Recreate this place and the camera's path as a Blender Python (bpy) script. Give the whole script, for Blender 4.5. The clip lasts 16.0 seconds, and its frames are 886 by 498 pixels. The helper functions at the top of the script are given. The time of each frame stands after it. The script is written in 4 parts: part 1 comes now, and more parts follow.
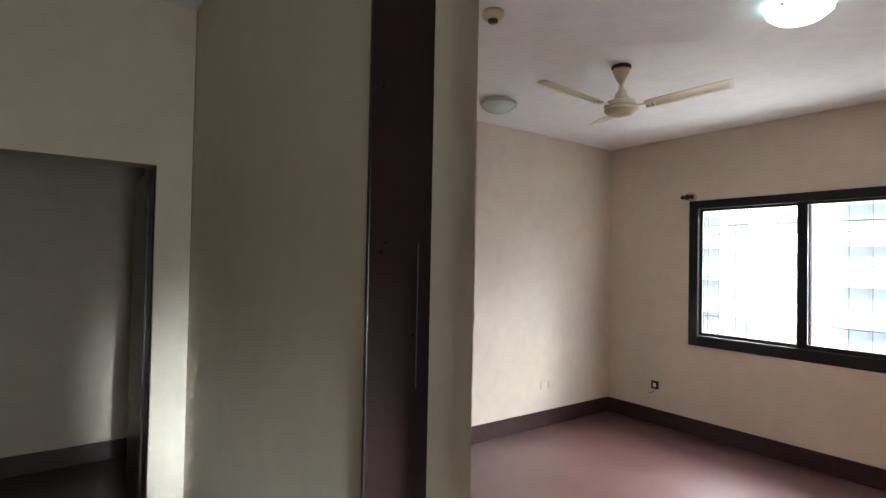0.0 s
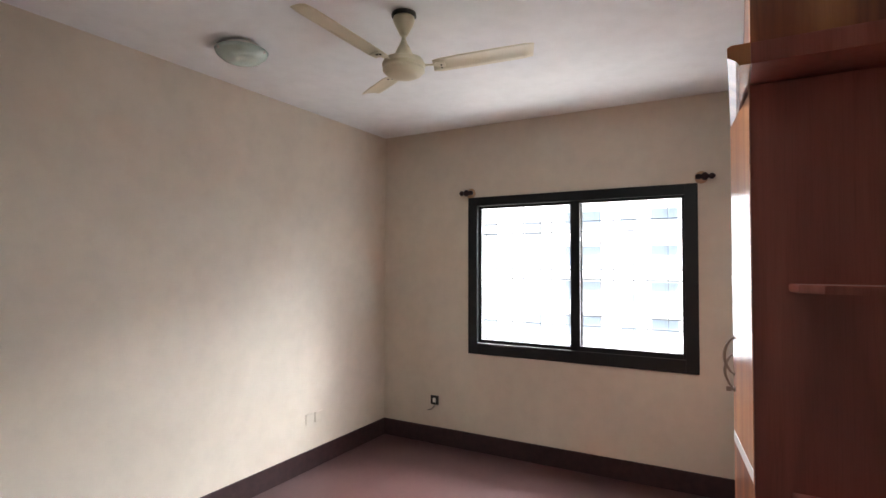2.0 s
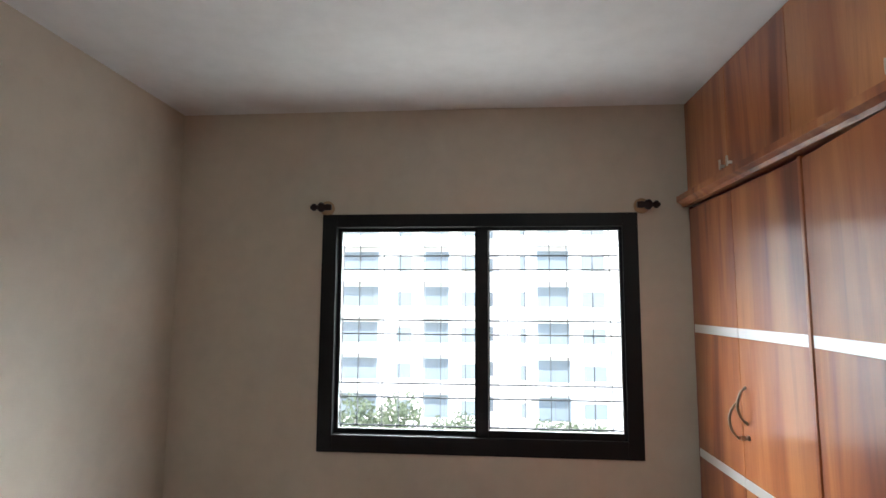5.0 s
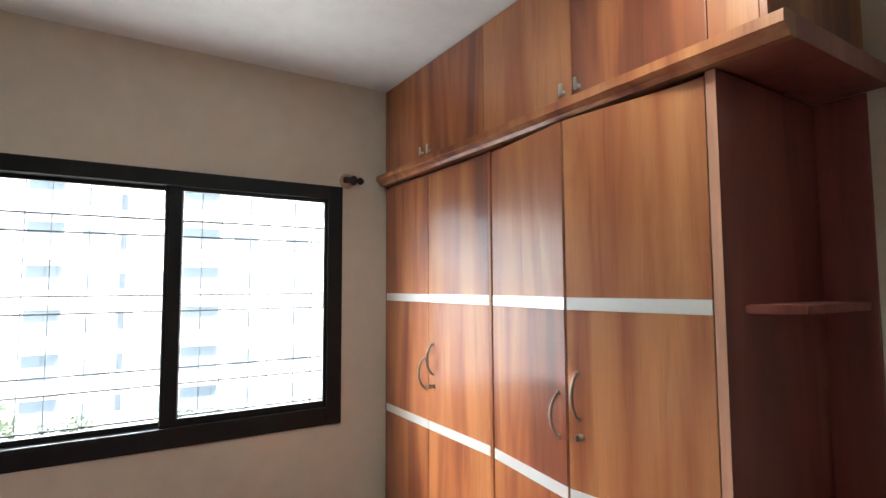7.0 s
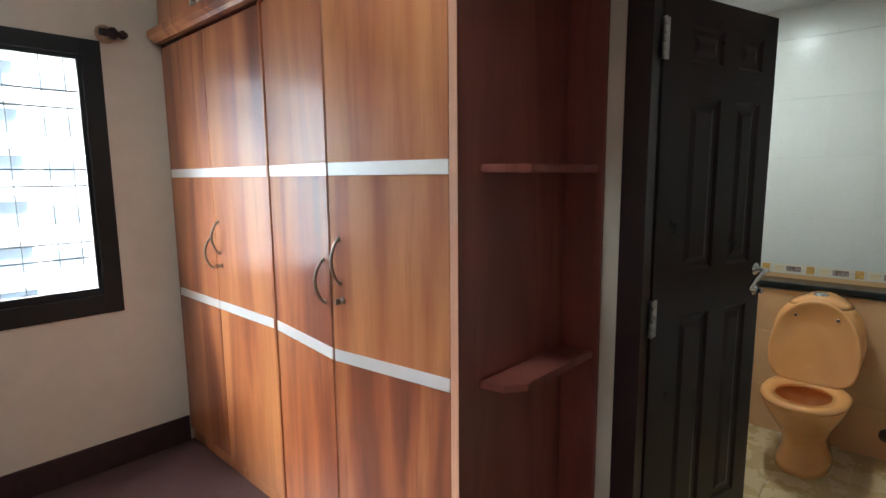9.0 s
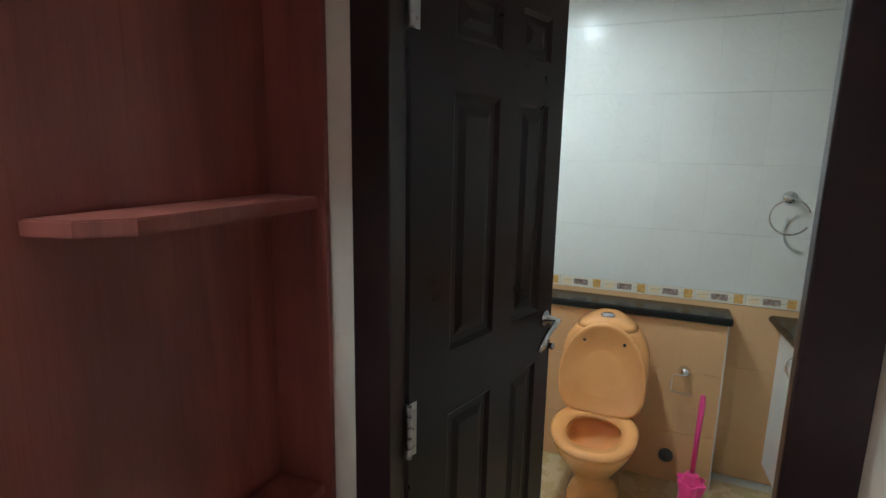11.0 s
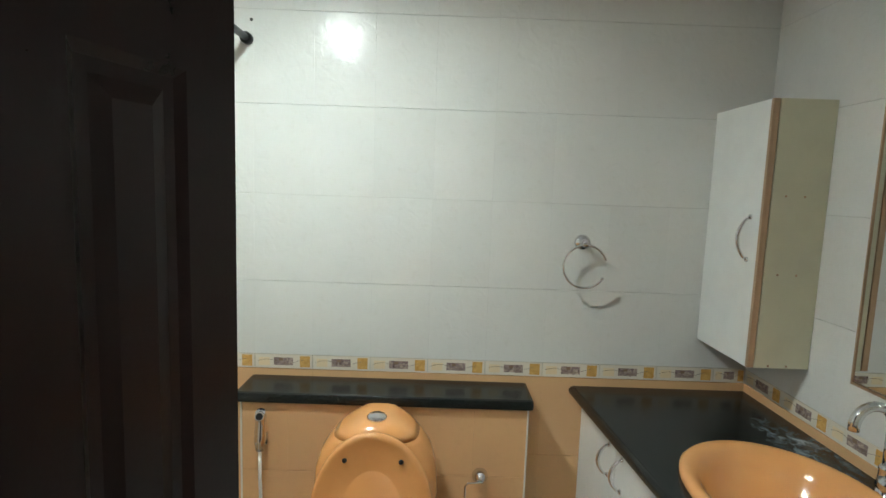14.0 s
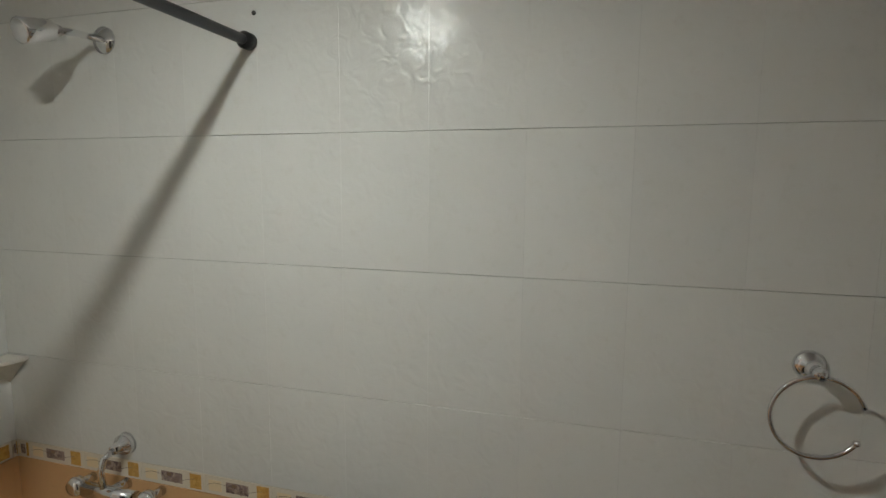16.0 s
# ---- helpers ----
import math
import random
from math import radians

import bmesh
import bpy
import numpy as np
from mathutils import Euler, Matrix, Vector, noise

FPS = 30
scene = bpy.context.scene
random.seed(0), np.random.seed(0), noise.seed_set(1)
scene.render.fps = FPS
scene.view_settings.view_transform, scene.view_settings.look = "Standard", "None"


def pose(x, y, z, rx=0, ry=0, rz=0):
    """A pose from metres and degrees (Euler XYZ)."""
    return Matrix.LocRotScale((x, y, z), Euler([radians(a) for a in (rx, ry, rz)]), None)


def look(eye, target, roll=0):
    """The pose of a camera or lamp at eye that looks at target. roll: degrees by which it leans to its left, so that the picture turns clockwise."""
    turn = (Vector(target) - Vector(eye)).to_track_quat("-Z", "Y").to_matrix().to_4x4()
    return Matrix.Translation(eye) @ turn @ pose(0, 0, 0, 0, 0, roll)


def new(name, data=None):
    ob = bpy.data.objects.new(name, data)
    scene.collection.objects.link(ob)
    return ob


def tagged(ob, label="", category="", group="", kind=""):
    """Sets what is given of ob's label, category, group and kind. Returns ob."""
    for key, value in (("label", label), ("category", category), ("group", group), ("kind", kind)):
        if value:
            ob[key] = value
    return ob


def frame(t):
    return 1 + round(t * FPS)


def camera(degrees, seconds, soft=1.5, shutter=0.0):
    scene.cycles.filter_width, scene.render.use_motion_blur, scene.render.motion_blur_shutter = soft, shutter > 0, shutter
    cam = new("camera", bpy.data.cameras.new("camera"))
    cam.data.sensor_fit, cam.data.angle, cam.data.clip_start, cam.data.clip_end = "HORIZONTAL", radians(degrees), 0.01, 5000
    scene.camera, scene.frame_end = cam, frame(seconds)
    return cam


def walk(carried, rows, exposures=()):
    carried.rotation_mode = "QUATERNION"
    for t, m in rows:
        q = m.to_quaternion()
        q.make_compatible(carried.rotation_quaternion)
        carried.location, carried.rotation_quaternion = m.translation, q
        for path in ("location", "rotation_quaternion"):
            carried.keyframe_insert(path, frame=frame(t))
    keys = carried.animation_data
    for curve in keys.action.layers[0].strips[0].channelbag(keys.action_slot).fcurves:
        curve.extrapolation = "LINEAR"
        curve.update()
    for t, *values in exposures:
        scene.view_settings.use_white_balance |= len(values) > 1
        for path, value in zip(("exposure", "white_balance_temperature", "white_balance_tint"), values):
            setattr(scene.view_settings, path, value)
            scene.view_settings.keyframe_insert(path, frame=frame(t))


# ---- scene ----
cam = camera(80.4, 16.0)

PATH = [
    (0, (0.543, -4.788, 1.586), (-1.073, -3.61, 1.625), 1.1),
    (0.5, (0.375, -4.656, 1.545), (-1.059, -3.265, 1.609), 0.4),
    (1, (0.275, -4.435, 1.585), (-1.002, -2.897, 1.63), 0.2),
    (1.5, (0.135, -4.256, 1.603), (-0.981, -2.596, 1.64), 0.1),
    (2, (-0.043, -4.088, 1.605), (-1.021, -2.345, 1.66), 0.1),
    (2.5, (-0.182, -3.886, 1.627), (-1.112, -2.116, 1.692), 0.2),
    (3, (-0.262, -3.601, 1.614), (-1.23, -1.853, 1.706), 0.6),
    (3.2, (-0.313, -3.535, 1.612), (-1.292, -1.794, 1.716), 0.6),
    (5.3, (-1.232, -2.922, 1.66), (-1.142, -0.936, 1.874), 0.3),
    (5.5, (-1.279, -2.895, 1.655), (-1.02, -0.924, 1.878), 0.3),
    (6, (-1.37, -2.89, 1.684), (-0.747, -1.0, 1.89), 0.15),
    (6.5, (-1.409, -2.84, 1.65), (-0.513, -1.063, 1.847), -0.2),
    (7, (-1.407, -2.873, 1.599), (-0.338, -1.188, 1.739), -0.3),
    (7.5, (-1.422, -2.926, 1.548), (-0.208, -1.338, 1.594), -0.3),
    (8, (-1.381, -2.958, 1.5), (-0.054, -1.462, 1.453), 0.0),
    (8.5, (-1.28, -2.996, 1.492), (0.104, -1.56, 1.335), -0.0),
    (9, (-1.107, -3.046, 1.508), (0.346, -1.699, 1.233), -0.5),
    (9.5, (-0.894, -3.045, 1.521), (0.651, -1.821, 1.18), -0.8),
    (10, (-0.694, -2.969, 1.558), (0.952, -1.895, 1.189), -0.5),
    (10.2, (-0.634, -2.915, 1.587), (1.063, -1.932, 1.194), 0.3),
    (12.5, (0.286, -2.843, 1.664), (2.215, -2.383, 1.405), 0.4),
    (13, (0.374, -2.847, 1.627), (2.342, -2.583, 1.386), 1.3),
    (13.5, (0.454, -2.845, 1.609), (2.44, -2.77, 1.373), 1.9),
    (14, (0.55, -2.857, 1.635), (2.54, -2.873, 1.408), 2.0),
    (14.5, (0.712, -2.838, 1.701), (2.697, -2.883, 1.461), 2.0),
    (15, (0.921, -2.815, 1.745), (2.908, -2.808, 1.512), 2.1),
    (15.5, (1.129, -2.88, 1.768), (3.105, -2.661, 1.561), 1.4),
    (16, (1.36, -2.974, 1.803), (3.27, -2.431, 1.561), 0.4),
]
EXPOSURES = [(0, 2.9, 6400, 9), (2.5, 3.0, 6500, 11), (3.2, 2.4, 6450, 9), (5.5, 2.3, 6350, 5), (6.5, 2.8, 6450, 5), (8, 2.85, 6300, 4), (10, 2.9, 5900, 4), (12.5, 3.6, 5700, 2), (13.5, 3.45, 6200, 4), (14.5, 3.4, 6300, 5), (16, 2.4, 6800, 12)]
walk(cam, [(t, look(eye, target, roll)) for t, eye, target, roll in PATH], EXPOSURES)

# ---- world, sun and lamps ----
world = bpy.data.worlds.new("world")
scene.world = world
world.use_nodes = True
wn = world.node_tree
sky = wn.nodes.new("ShaderNodeTexSky")
sky.sky_type, sky.sun_disc = "NISHITA", False
sky.sun_elevation, sky.sun_rotation = radians(48), radians(200)
wn.links.new(sky.outputs[0], wn.nodes["Background"].inputs[0])
wn.nodes["Background"].inputs[1].default_value = 0.15


def lamp(name, kind, m, power, color=(1, 1, 1), **values):
    data = bpy.data.lights.new(name, kind)
    data.energy, data.color = power, color
    ob = new(name, data)
    ob.matrix_world = m
    return ob


sun = lamp("sun", "SUN", look((0, 0, 0), (-0.23, 0.63, -0.74)), 2.0, (1, 0.95, 0.88))
sun.data.angle = radians(0.5)
# Unseen lamp added above the window view, boosts the sky's light indoors.
window_light = lamp("window_sky_fill", "AREA", look((-1.2, 3.2, 4.3), (-1.2, 0, 1.5)), 600, (0.93, 0.97, 1.0))
# Added lamp hidden below the sill, imitates bounce onto ceiling and upper walls.
yard_bounce = lamp("yard_bounce_fill", "AREA", look((-1.2, 1.5, -0.5), (-1.2, -0.8, 2.1)), 22, (1.0, 0.99, 0.96))
yard_bounce.data.shape, yard_bounce.data.size, yard_bounce.data.size_y = "RECTANGLE", 6.0, 1.6
window_light.data.shape, window_light.data.size, window_light.data.size_y = "RECTANGLE", 8.0, 2.6
# Fill lamp added at the corridor's closed east end; no window is there.
corridor_light = lamp("corridor_fill", "AREA", look((3.3, -4.72, 1.1), (0, -4.72, 0.85)), 4.3, (0.97, 1.0, 0.97))
corridor_light.data.shape, corridor_light.data.size, corridor_light.data.size_y = "RECTANGLE", 0.5, 1.3
# Added narrow lamp, no real source: brightens the wall strip by the far opening.
corner_beam = lamp("corner_strip_fill", "AREA", look((3.3, -4.5, 1.0), (-2.29, -3.96, 0.66)), 0.75, (0.88, 1.0, 1.04))
corner_beam.data.shape, corner_beam.data.size, corner_beam.data.size_y = "RECTANGLE", 0.15, 0.8
corner_beam.data.spread = radians(14)
downlight_lamp = lamp("downlight_lamp", "AREA", pose(1.70, -2.335, 2.415), 1.85, (0.92, 0.99, 0.965))
downlight_lamp.data.shape, downlight_lamp.data.size = "DISK", 0.045
ceiling_bulb = lamp("ceiling_bulb", "AREA", pose(-0.43, -2.08, 2.69), 1.5, (0.9, 1.0, 1.0))
ceiling_bulb.data.shape, ceiling_bulb.data.size = "DISK", 0.2


# ---- materials ----
def material(name, base, rough=0.5, metal=0.0, **extra):
    m = bpy.data.materials.new(name)
    m.use_nodes = True
    b = m.node_tree.nodes["Principled BSDF"]
    b.inputs["Base Color"].default_value = (*base, 1)
    b.inputs["Roughness"].default_value = rough
    b.inputs["Metallic"].default_value = metal
    for key, value in extra.items():
        b.inputs[key.replace("_", " ")].default_value = value
    return m


def node(m, kind, **values):
    n = m.node_tree.nodes.new(kind)
    for key, value in values.items():
        n.inputs[key].default_value = value
    return n


def mapped(m, scale, space="Object"):
    c = node(m, "ShaderNodeTexCoord")
    k = node(m, "ShaderNodeMapping")
    k.inputs["Scale"].default_value = scale
    m.node_tree.links.new(c.outputs[space], k.inputs["Vector"])
    return k.outputs[0]


def worldspace(m, scale, shift=0.0):
    """World position scaled, moved by the object's own random number."""
    g = node(m, "ShaderNodeNewGeometry")
    k = node(m, "ShaderNodeMapping")
    k.inputs["Scale"].default_value = scale
    m.node_tree.links.new(g.outputs["Position"], k.inputs["Vector"])
    if shift:
        o = node(m, "ShaderNodeObjectInfo")
        s = m.node_tree.nodes.new("ShaderNodeMath")
        s.operation = "MULTIPLY"
        s.inputs[1].default_value = shift
        m.node_tree.links.new(o.outputs["Random"], s.inputs[0])
        m.node_tree.links.new(s.outputs[0], k.inputs["Location"])
    return k.outputs[0]


def noise_of(m, vector, scale, detail=4.0, rough=0.55, distortion=0.0):
    n = node(m, "ShaderNodeTexNoise", Scale=scale, Detail=detail, Roughness=rough, Distortion=distortion)
    m.node_tree.links.new(vector, n.inputs["Vector"])
    return n.outputs[0]


def ramp(m, value, stops):
    r = m.node_tree.nodes.new("ShaderNodeValToRGB")
    e = r.color_ramp.elements
    while len(e) < len(stops):
        e.new(0.5)
    for one, (at, c) in zip(e, stops):
        one.position, one.color = at, (*c, 1)
    m.node_tree.links.new(value, r.inputs[0])
    return r.outputs[0]


def mix(m, a, b, how, amount):
    x = m.node_tree.nodes.new("ShaderNodeMixRGB")
    x.blend_type = how
    x.inputs[0].default_value = amount
    m.node_tree.links.new(a, x.inputs[1])
    m.node_tree.links.new(b, x.inputs[2])
    return x.outputs[0]


def colour(m, value):
    m.node_tree.links.new(value, m.node_tree.nodes["Principled BSDF"].inputs["Base Color"])


def rough(m, value, low, high):
    k = m.node_tree.nodes.new("ShaderNodeMapRange")
    k.inputs[3].default_value, k.inputs[4].default_value = low, high
    m.node_tree.links.new(value, k.inputs[0])
    m.node_tree.links.new(k.outputs[0], m.node_tree.nodes["Principled BSDF"].inputs["Roughness"])


def bump(m, value, strength, distance=0.002):
    b = node(m, "ShaderNodeBump", Strength=strength, Distance=distance)
    m.node_tree.links.new(value, b.inputs["Height"])
    m.node_tree.links.new(b.outputs[0], m.node_tree.nodes["Principled BSDF"].inputs["Normal"])


def painted(name, base, rough_low=0.6, spread=0.05):
    m = material(name, base, rough_low)
    v = worldspace(m, (1, 1, 1))
    broad = noise_of(m, v, 1.3, 5)
    dark = tuple(c * (1 - spread) for c in base)
    light = tuple(min(1, c * (1 + spread)) for c in base)
    fine = noise_of(m, v, 9, 6)
    c = mix(m, ramp(m, broad, [(0.35, dark), (0.65, light)]), ramp(m, fine, [(0.3, (0.94, 0.94, 0.94)), (0.6, (1, 1, 1))]), "MULTIPLY", 1)
    colour(m, c)
    bump(m, noise_of(m, v, 160, 3), 0.25, 0.0006)
    rough(m, fine, rough_low - 0.08, rough_low + 0.1)
    return m


WALL = painted("cream_wall_paint", (0.615, 0.55, 0.463))
CEILING = painted("white_ceiling_paint", (0.78, 0.79, 0.80), 0.7, 0.03)

FLOOR = material("maroon_polished_floor", (0.2, 0.09, 0.08), 0.25)
v = worldspace(FLOOR, (1, 1, 1))
colour(FLOOR, mix(FLOOR, ramp(FLOOR, noise_of(FLOOR, v, 1.6, 5, 0.6), [(0.3, (0.062, 0.030, 0.029)), (0.7, (0.102, 0.051, 0.049))]),
                  ramp(FLOOR, noise_of(FLOOR, v, 30, 4, 0.6), [(0.3, (0.84, 0.84, 0.84)), (0.65, (1, 1, 1))]), "MULTIPLY", 0.8))
rough(FLOOR, noise_of(FLOOR, v, 2.5, 2, 0.5), 0.27, 0.34)

SKIRT = material("maroon_skirting", (0.07, 0.028, 0.028), 0.35)
v = worldspace(SKIRT, (1, 1, 1))
colour(SKIRT, ramp(SKIRT, noise_of(SKIRT, v, 20, 5), [(0.3, (0.022, 0.009, 0.01)), (0.7, (0.042, 0.017, 0.018))]))
rough(SKIRT, noise_of(SKIRT, v, 12, 4), 0.4, 0.55)


def veneer(name, dark, mid, light, low, high, coat=0.0, spread=0.1, flames=3.0):
    m = material(name, mid, 0.3)
    flame = noise_of(m, worldspace(m, (1, 1, 0.09), 9.0), flames, 3.0, 0.55, 1.3)
    o = node(m, "ShaderNodeObjectInfo")
    k = m.node_tree.nodes.new("ShaderNodeMath")
    k.operation = "MULTIPLY_ADD"
    k.inputs[1].default_value = spread
    m.node_tree.links.new(o.outputs["Random"], k.inputs[0])
    m.node_tree.links.new(flame, k.inputs[2])
    streaks = noise_of(m, worldspace(m, (1, 1, 0.07), 5.0), 9, 4, 0.6, 1.5)
    grain = noise_of(m, worldspace(m, (1, 1, 0.03), 5.0), 60, 5, 0.6, 0.4)
    pores = noise_of(m, worldspace(m, (1, 1, 0.02), 3.0), 320, 3, 0.6)
    deep = tuple(c * 0.72 for c in dark)
    c = ramp(m, k.outputs[0], [(0.33, deep), (0.45, dark), (0.56, mid), (0.72, light)])
    c = mix(m, c, ramp(m, streaks, [(0.3, (0.5, 0.38, 0.36)), (0.46, (1, 1, 1))]), "MULTIPLY", 0.5)
    c = mix(m, c, ramp(m, grain, [(0.3, (0.8, 0.74, 0.72)), (0.6, (1, 1, 1))]), "MULTIPLY", 0.35)
    c = mix(m, c, ramp(m, pores, [(0.3, (0.8, 0.77, 0.75)), (0.55, (1, 1, 1))]), "MULTIPLY", 0.6)
    colour(m, c)
    rough(m, grain, low, high)
    bump(m, pores, 0.06, 0.0005)
    b = m.node_tree.nodes["Principled BSDF"]
    b.inputs["Coat Weight"].default_value = coat
    b.inputs["Coat Roughness"].default_value = 0.2
    return m


VENEER = veneer("orange_brown_veneer", (0.195, 0.048, 0.018), (0.335, 0.101, 0.034), (0.455, 0.178, 0.064), 0.34, 0.44, 0.7, 0.15, 3.6)
EDGE = veneer("pale_edge_veneer", (0.35, 0.16, 0.1), (0.5, 0.25, 0.16), (0.6, 0.32, 0.2), 0.4, 0.5)
MAHOGANY = veneer("dark_mahogany_veneer", (0.25, 0.066, 0.053), (0.31, 0.084, 0.064), (0.38, 0.115, 0.086), 0.38, 0.5, 0.2, 0.05)
DARKWOOD = painted("black_brown_polished_wood", (0.019, 0.0075, 0.0085), 0.3, 0.12)
DARKWOOD.node_tree.nodes["Principled BSDF"].inputs["Specular IOR Level"].default_value = 0.3
FRAMEPAINT = painted("dark_bronze_window_paint", (0.008, 0.008, 0.009), 0.5, 0.15)
FRAMEPAINT.node_tree.nodes["Principled BSDF"].inputs["Specular IOR Level"].default_value = 0.3
STRIP = material("brushed_aluminium_strip", (0.8, 0.81, 0.82), 0.35, 0.6)
rough(STRIP, noise_of(STRIP, worldspace(STRIP, (1, 0.1, 1)), 160, 3), 0.25, 0.42)
CHROME = material("chrome", (0.78, 0.78, 0.79), 0.1, 1.0)
rough(CHROME, noise_of(CHROME, worldspace(CHROME, (1, 1, 1)), 40, 4), 0.06, 0.2)
STEEL = material("satin_steel", (0.5, 0.48, 0.45), 0.3, 1.0)
rough(STEEL, noise_of(STEEL, worldspace(STEEL, (1, 1, 1)), 60, 4), 0.22, 0.42)
BRONZE = material("bronze_handle_metal", (0.33, 0.27, 0.23), 0.32, 1.0)
rough(BRONZE, noise_of(BRONZE, worldspace(BRONZE, (1, 1, 1)), 60, 4), 0.24, 0.42)
GRANITE = material("black_granite", (0.012, 0.015, 0.015), 0.2)
v = worldspace(GRANITE, (1, 1, 1))
colour(GRANITE, mix(GRANITE, ramp(GRANITE, noise_of(GRANITE, v, 260, 3, 0.7), [(0.45, (0.006, 0.008, 0.008)), (0.75, (0.03, 0.036, 0.035))]),
                    ramp(GRANITE, noise_of(GRANITE, v, 5, 6, 0.7), [(0.62, (0, 0, 0)), (0.8, (0.016, 0.019, 0.019))]), "ADD", 1))
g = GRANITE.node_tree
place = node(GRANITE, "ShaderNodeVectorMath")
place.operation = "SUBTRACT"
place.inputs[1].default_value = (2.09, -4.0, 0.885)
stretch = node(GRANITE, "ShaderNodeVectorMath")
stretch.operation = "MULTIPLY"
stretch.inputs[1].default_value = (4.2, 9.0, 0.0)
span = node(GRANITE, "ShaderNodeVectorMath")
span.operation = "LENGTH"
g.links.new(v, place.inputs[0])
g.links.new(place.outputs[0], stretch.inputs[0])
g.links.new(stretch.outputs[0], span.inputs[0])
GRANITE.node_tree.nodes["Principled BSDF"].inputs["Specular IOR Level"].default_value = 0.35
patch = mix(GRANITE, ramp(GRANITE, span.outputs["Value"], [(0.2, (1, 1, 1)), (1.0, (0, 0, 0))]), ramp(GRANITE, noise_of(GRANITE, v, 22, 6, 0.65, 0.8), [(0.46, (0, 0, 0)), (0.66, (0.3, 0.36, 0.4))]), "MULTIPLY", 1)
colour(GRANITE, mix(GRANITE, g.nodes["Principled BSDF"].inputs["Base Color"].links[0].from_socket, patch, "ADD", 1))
rough(GRANITE, noise_of(GRANITE, v, 6, 6, 0.65), 0.14, 0.32)


def glazed(name, base, relief=0.35, low=0.06, high=0.16, size=17):
    m = material(name, base, 0.12)
    v = worldspace(m, (1, 1, 1))
    tone = noise_of(m, v, 2.5, 5)
    dark = tuple(c * 0.93 for c in base)
    c = ramp(m, tone, [(0.3, dark), (0.7, base)])
    o = node(m, "ShaderNodeObjectInfo")
    c = mix(m, c, ramp(m, o.outputs["Random"], [(0, (0.96, 0.96, 0.96)), (1, (1, 1, 1))]), "MULTIPLY", 1)
    c = mix(m, c, ramp(m, noise_of(m, v, 28, 6, 0.7), [(0.25, (0.9, 0.89, 0.86)), (0.45, (1, 1, 1))]), "MULTIPLY", 0.6)
    colour(m, c)
    rough(m, noise_of(m, v, 7, 5), low, high)
    bump(m, noise_of(m, v, size, 1.5, 0.4, 1.2), relief, 0.004)
    return m


TILE = glazed("white_wall_tile", (0.73, 0.73, 0.70), 0.42, 0.2, 0.26, 24)
TILE.node_tree.nodes["Principled BSDF"].inputs["Specular IOR Level"].default_value = 0.24
TILE_LOW = glazed("apricot_wall_tile", (0.74, 0.45, 0.23), 0.15)
TILE_FLOOR = glazed("beige_floor_tile", (0.55, 0.43, 0.24), 0.1, 0.2, 0.35)
GROUT = painted("grey_grout", (0.54, 0.53, 0.49), 0.8)
BORDER = glazed("cream_border_tile", (0.8, 0.73, 0.61), 0.1)
BORDER_GREY = material("mauve_grey_motif", (0.27, 0.2, 0.19), 0.25)
v = worldspace(BORDER_GREY, (1, 1, 1))
colour(BORDER_GREY, ramp(BORDER_GREY, noise_of(BORDER_GREY, v, 55, 5, 0.7, 1), [(0.35, (0.12, 0.08, 0.075)), (0.5, (0.33, 0.25, 0.23)), (0.68, (0.6, 0.48, 0.38))]))
BORDER_GOLD = material("gold_motif", (0.62, 0.35, 0.09), 0.25)
v = worldspace(BORDER_GOLD, (1, 1, 1))
colour(BORDER_GOLD, ramp(BORDER_GOLD, noise_of(BORDER_GOLD, v, 70, 4, 0.7), [(0.35, (0.56, 0.3, 0.08)), (0.65, (0.74, 0.46, 0.15))]))
BORDER_PALE = material("pale_gold_motif", (0.76, 0.62, 0.4), 0.3)
BORDER_LINE = material("brown_motif_line", (0.2, 0.12, 0.07), 0.3)
CERAMIC = material("apricot_ceramic", (0.8, 0.4, 0.15), 0.1, 0, Coat_Weight=0.5)
v = worldspace(CERAMIC, (1, 1, 1))
colour(CERAMIC, ramp(CERAMIC, noise_of(CERAMIC, v, 5, 5), [(0.3, (0.76, 0.35, 0.12)), (0.7, (0.84, 0.41, 0.15))]))
rough(CERAMIC, noise_of(CERAMIC, v, 10, 5), 0.08, 0.2)
LAMINATE = painted("white_laminate", (0.76, 0.77, 0.74), 0.35, 0.02)
YELLOWED = painted("yellowed_laminate", (0.62, 0.60, 0.44), 0.45, 0.06)
PLY = veneer("raw_ply_edge", (0.32, 0.2, 0.12), (0.45, 0.3, 0.18), (0.54, 0.38, 0.25), 0.5, 0.7)
FANPAINT = painted("ivory_fan_enamel", (0.66, 0.6, 0.44), 0.3, 0.03)
BLACK = material("black_plastic", (0.012, 0.012, 0.012), 0.4)
WHITE = material("white_plastic", (0.75, 0.74, 0.7), 0.4)
PINK = material("pink_plastic", (0.85, 0.07, 0.3), 0.3, 0, Subsurface_Weight=0.0)
SHADE = material("frosted_green_glass", (0.5, 0.62, 0.58), 0.25)
LIT_SHADE = material("lit_frosted_glass", (0.8, 0.9, 0.9), 0.3, 0, Emission_Color=(0.72, 1, 0.97, 1), Emission_Strength=0.6)
GLOW = material("downlight_glow", (1, 1, 1), 0.3, 0, Emission_Color=(0.9, 1, 0.98, 1), Emission_Strength=3.5)
MIRROR = material("mirror_silver", (0.86, 0.88, 0.87), 0.02, 1.0)
GLASS = material("clear_glass", (1, 1, 1), 0.0, 0, Transmission_Weight=1.0, IOR=1.45)
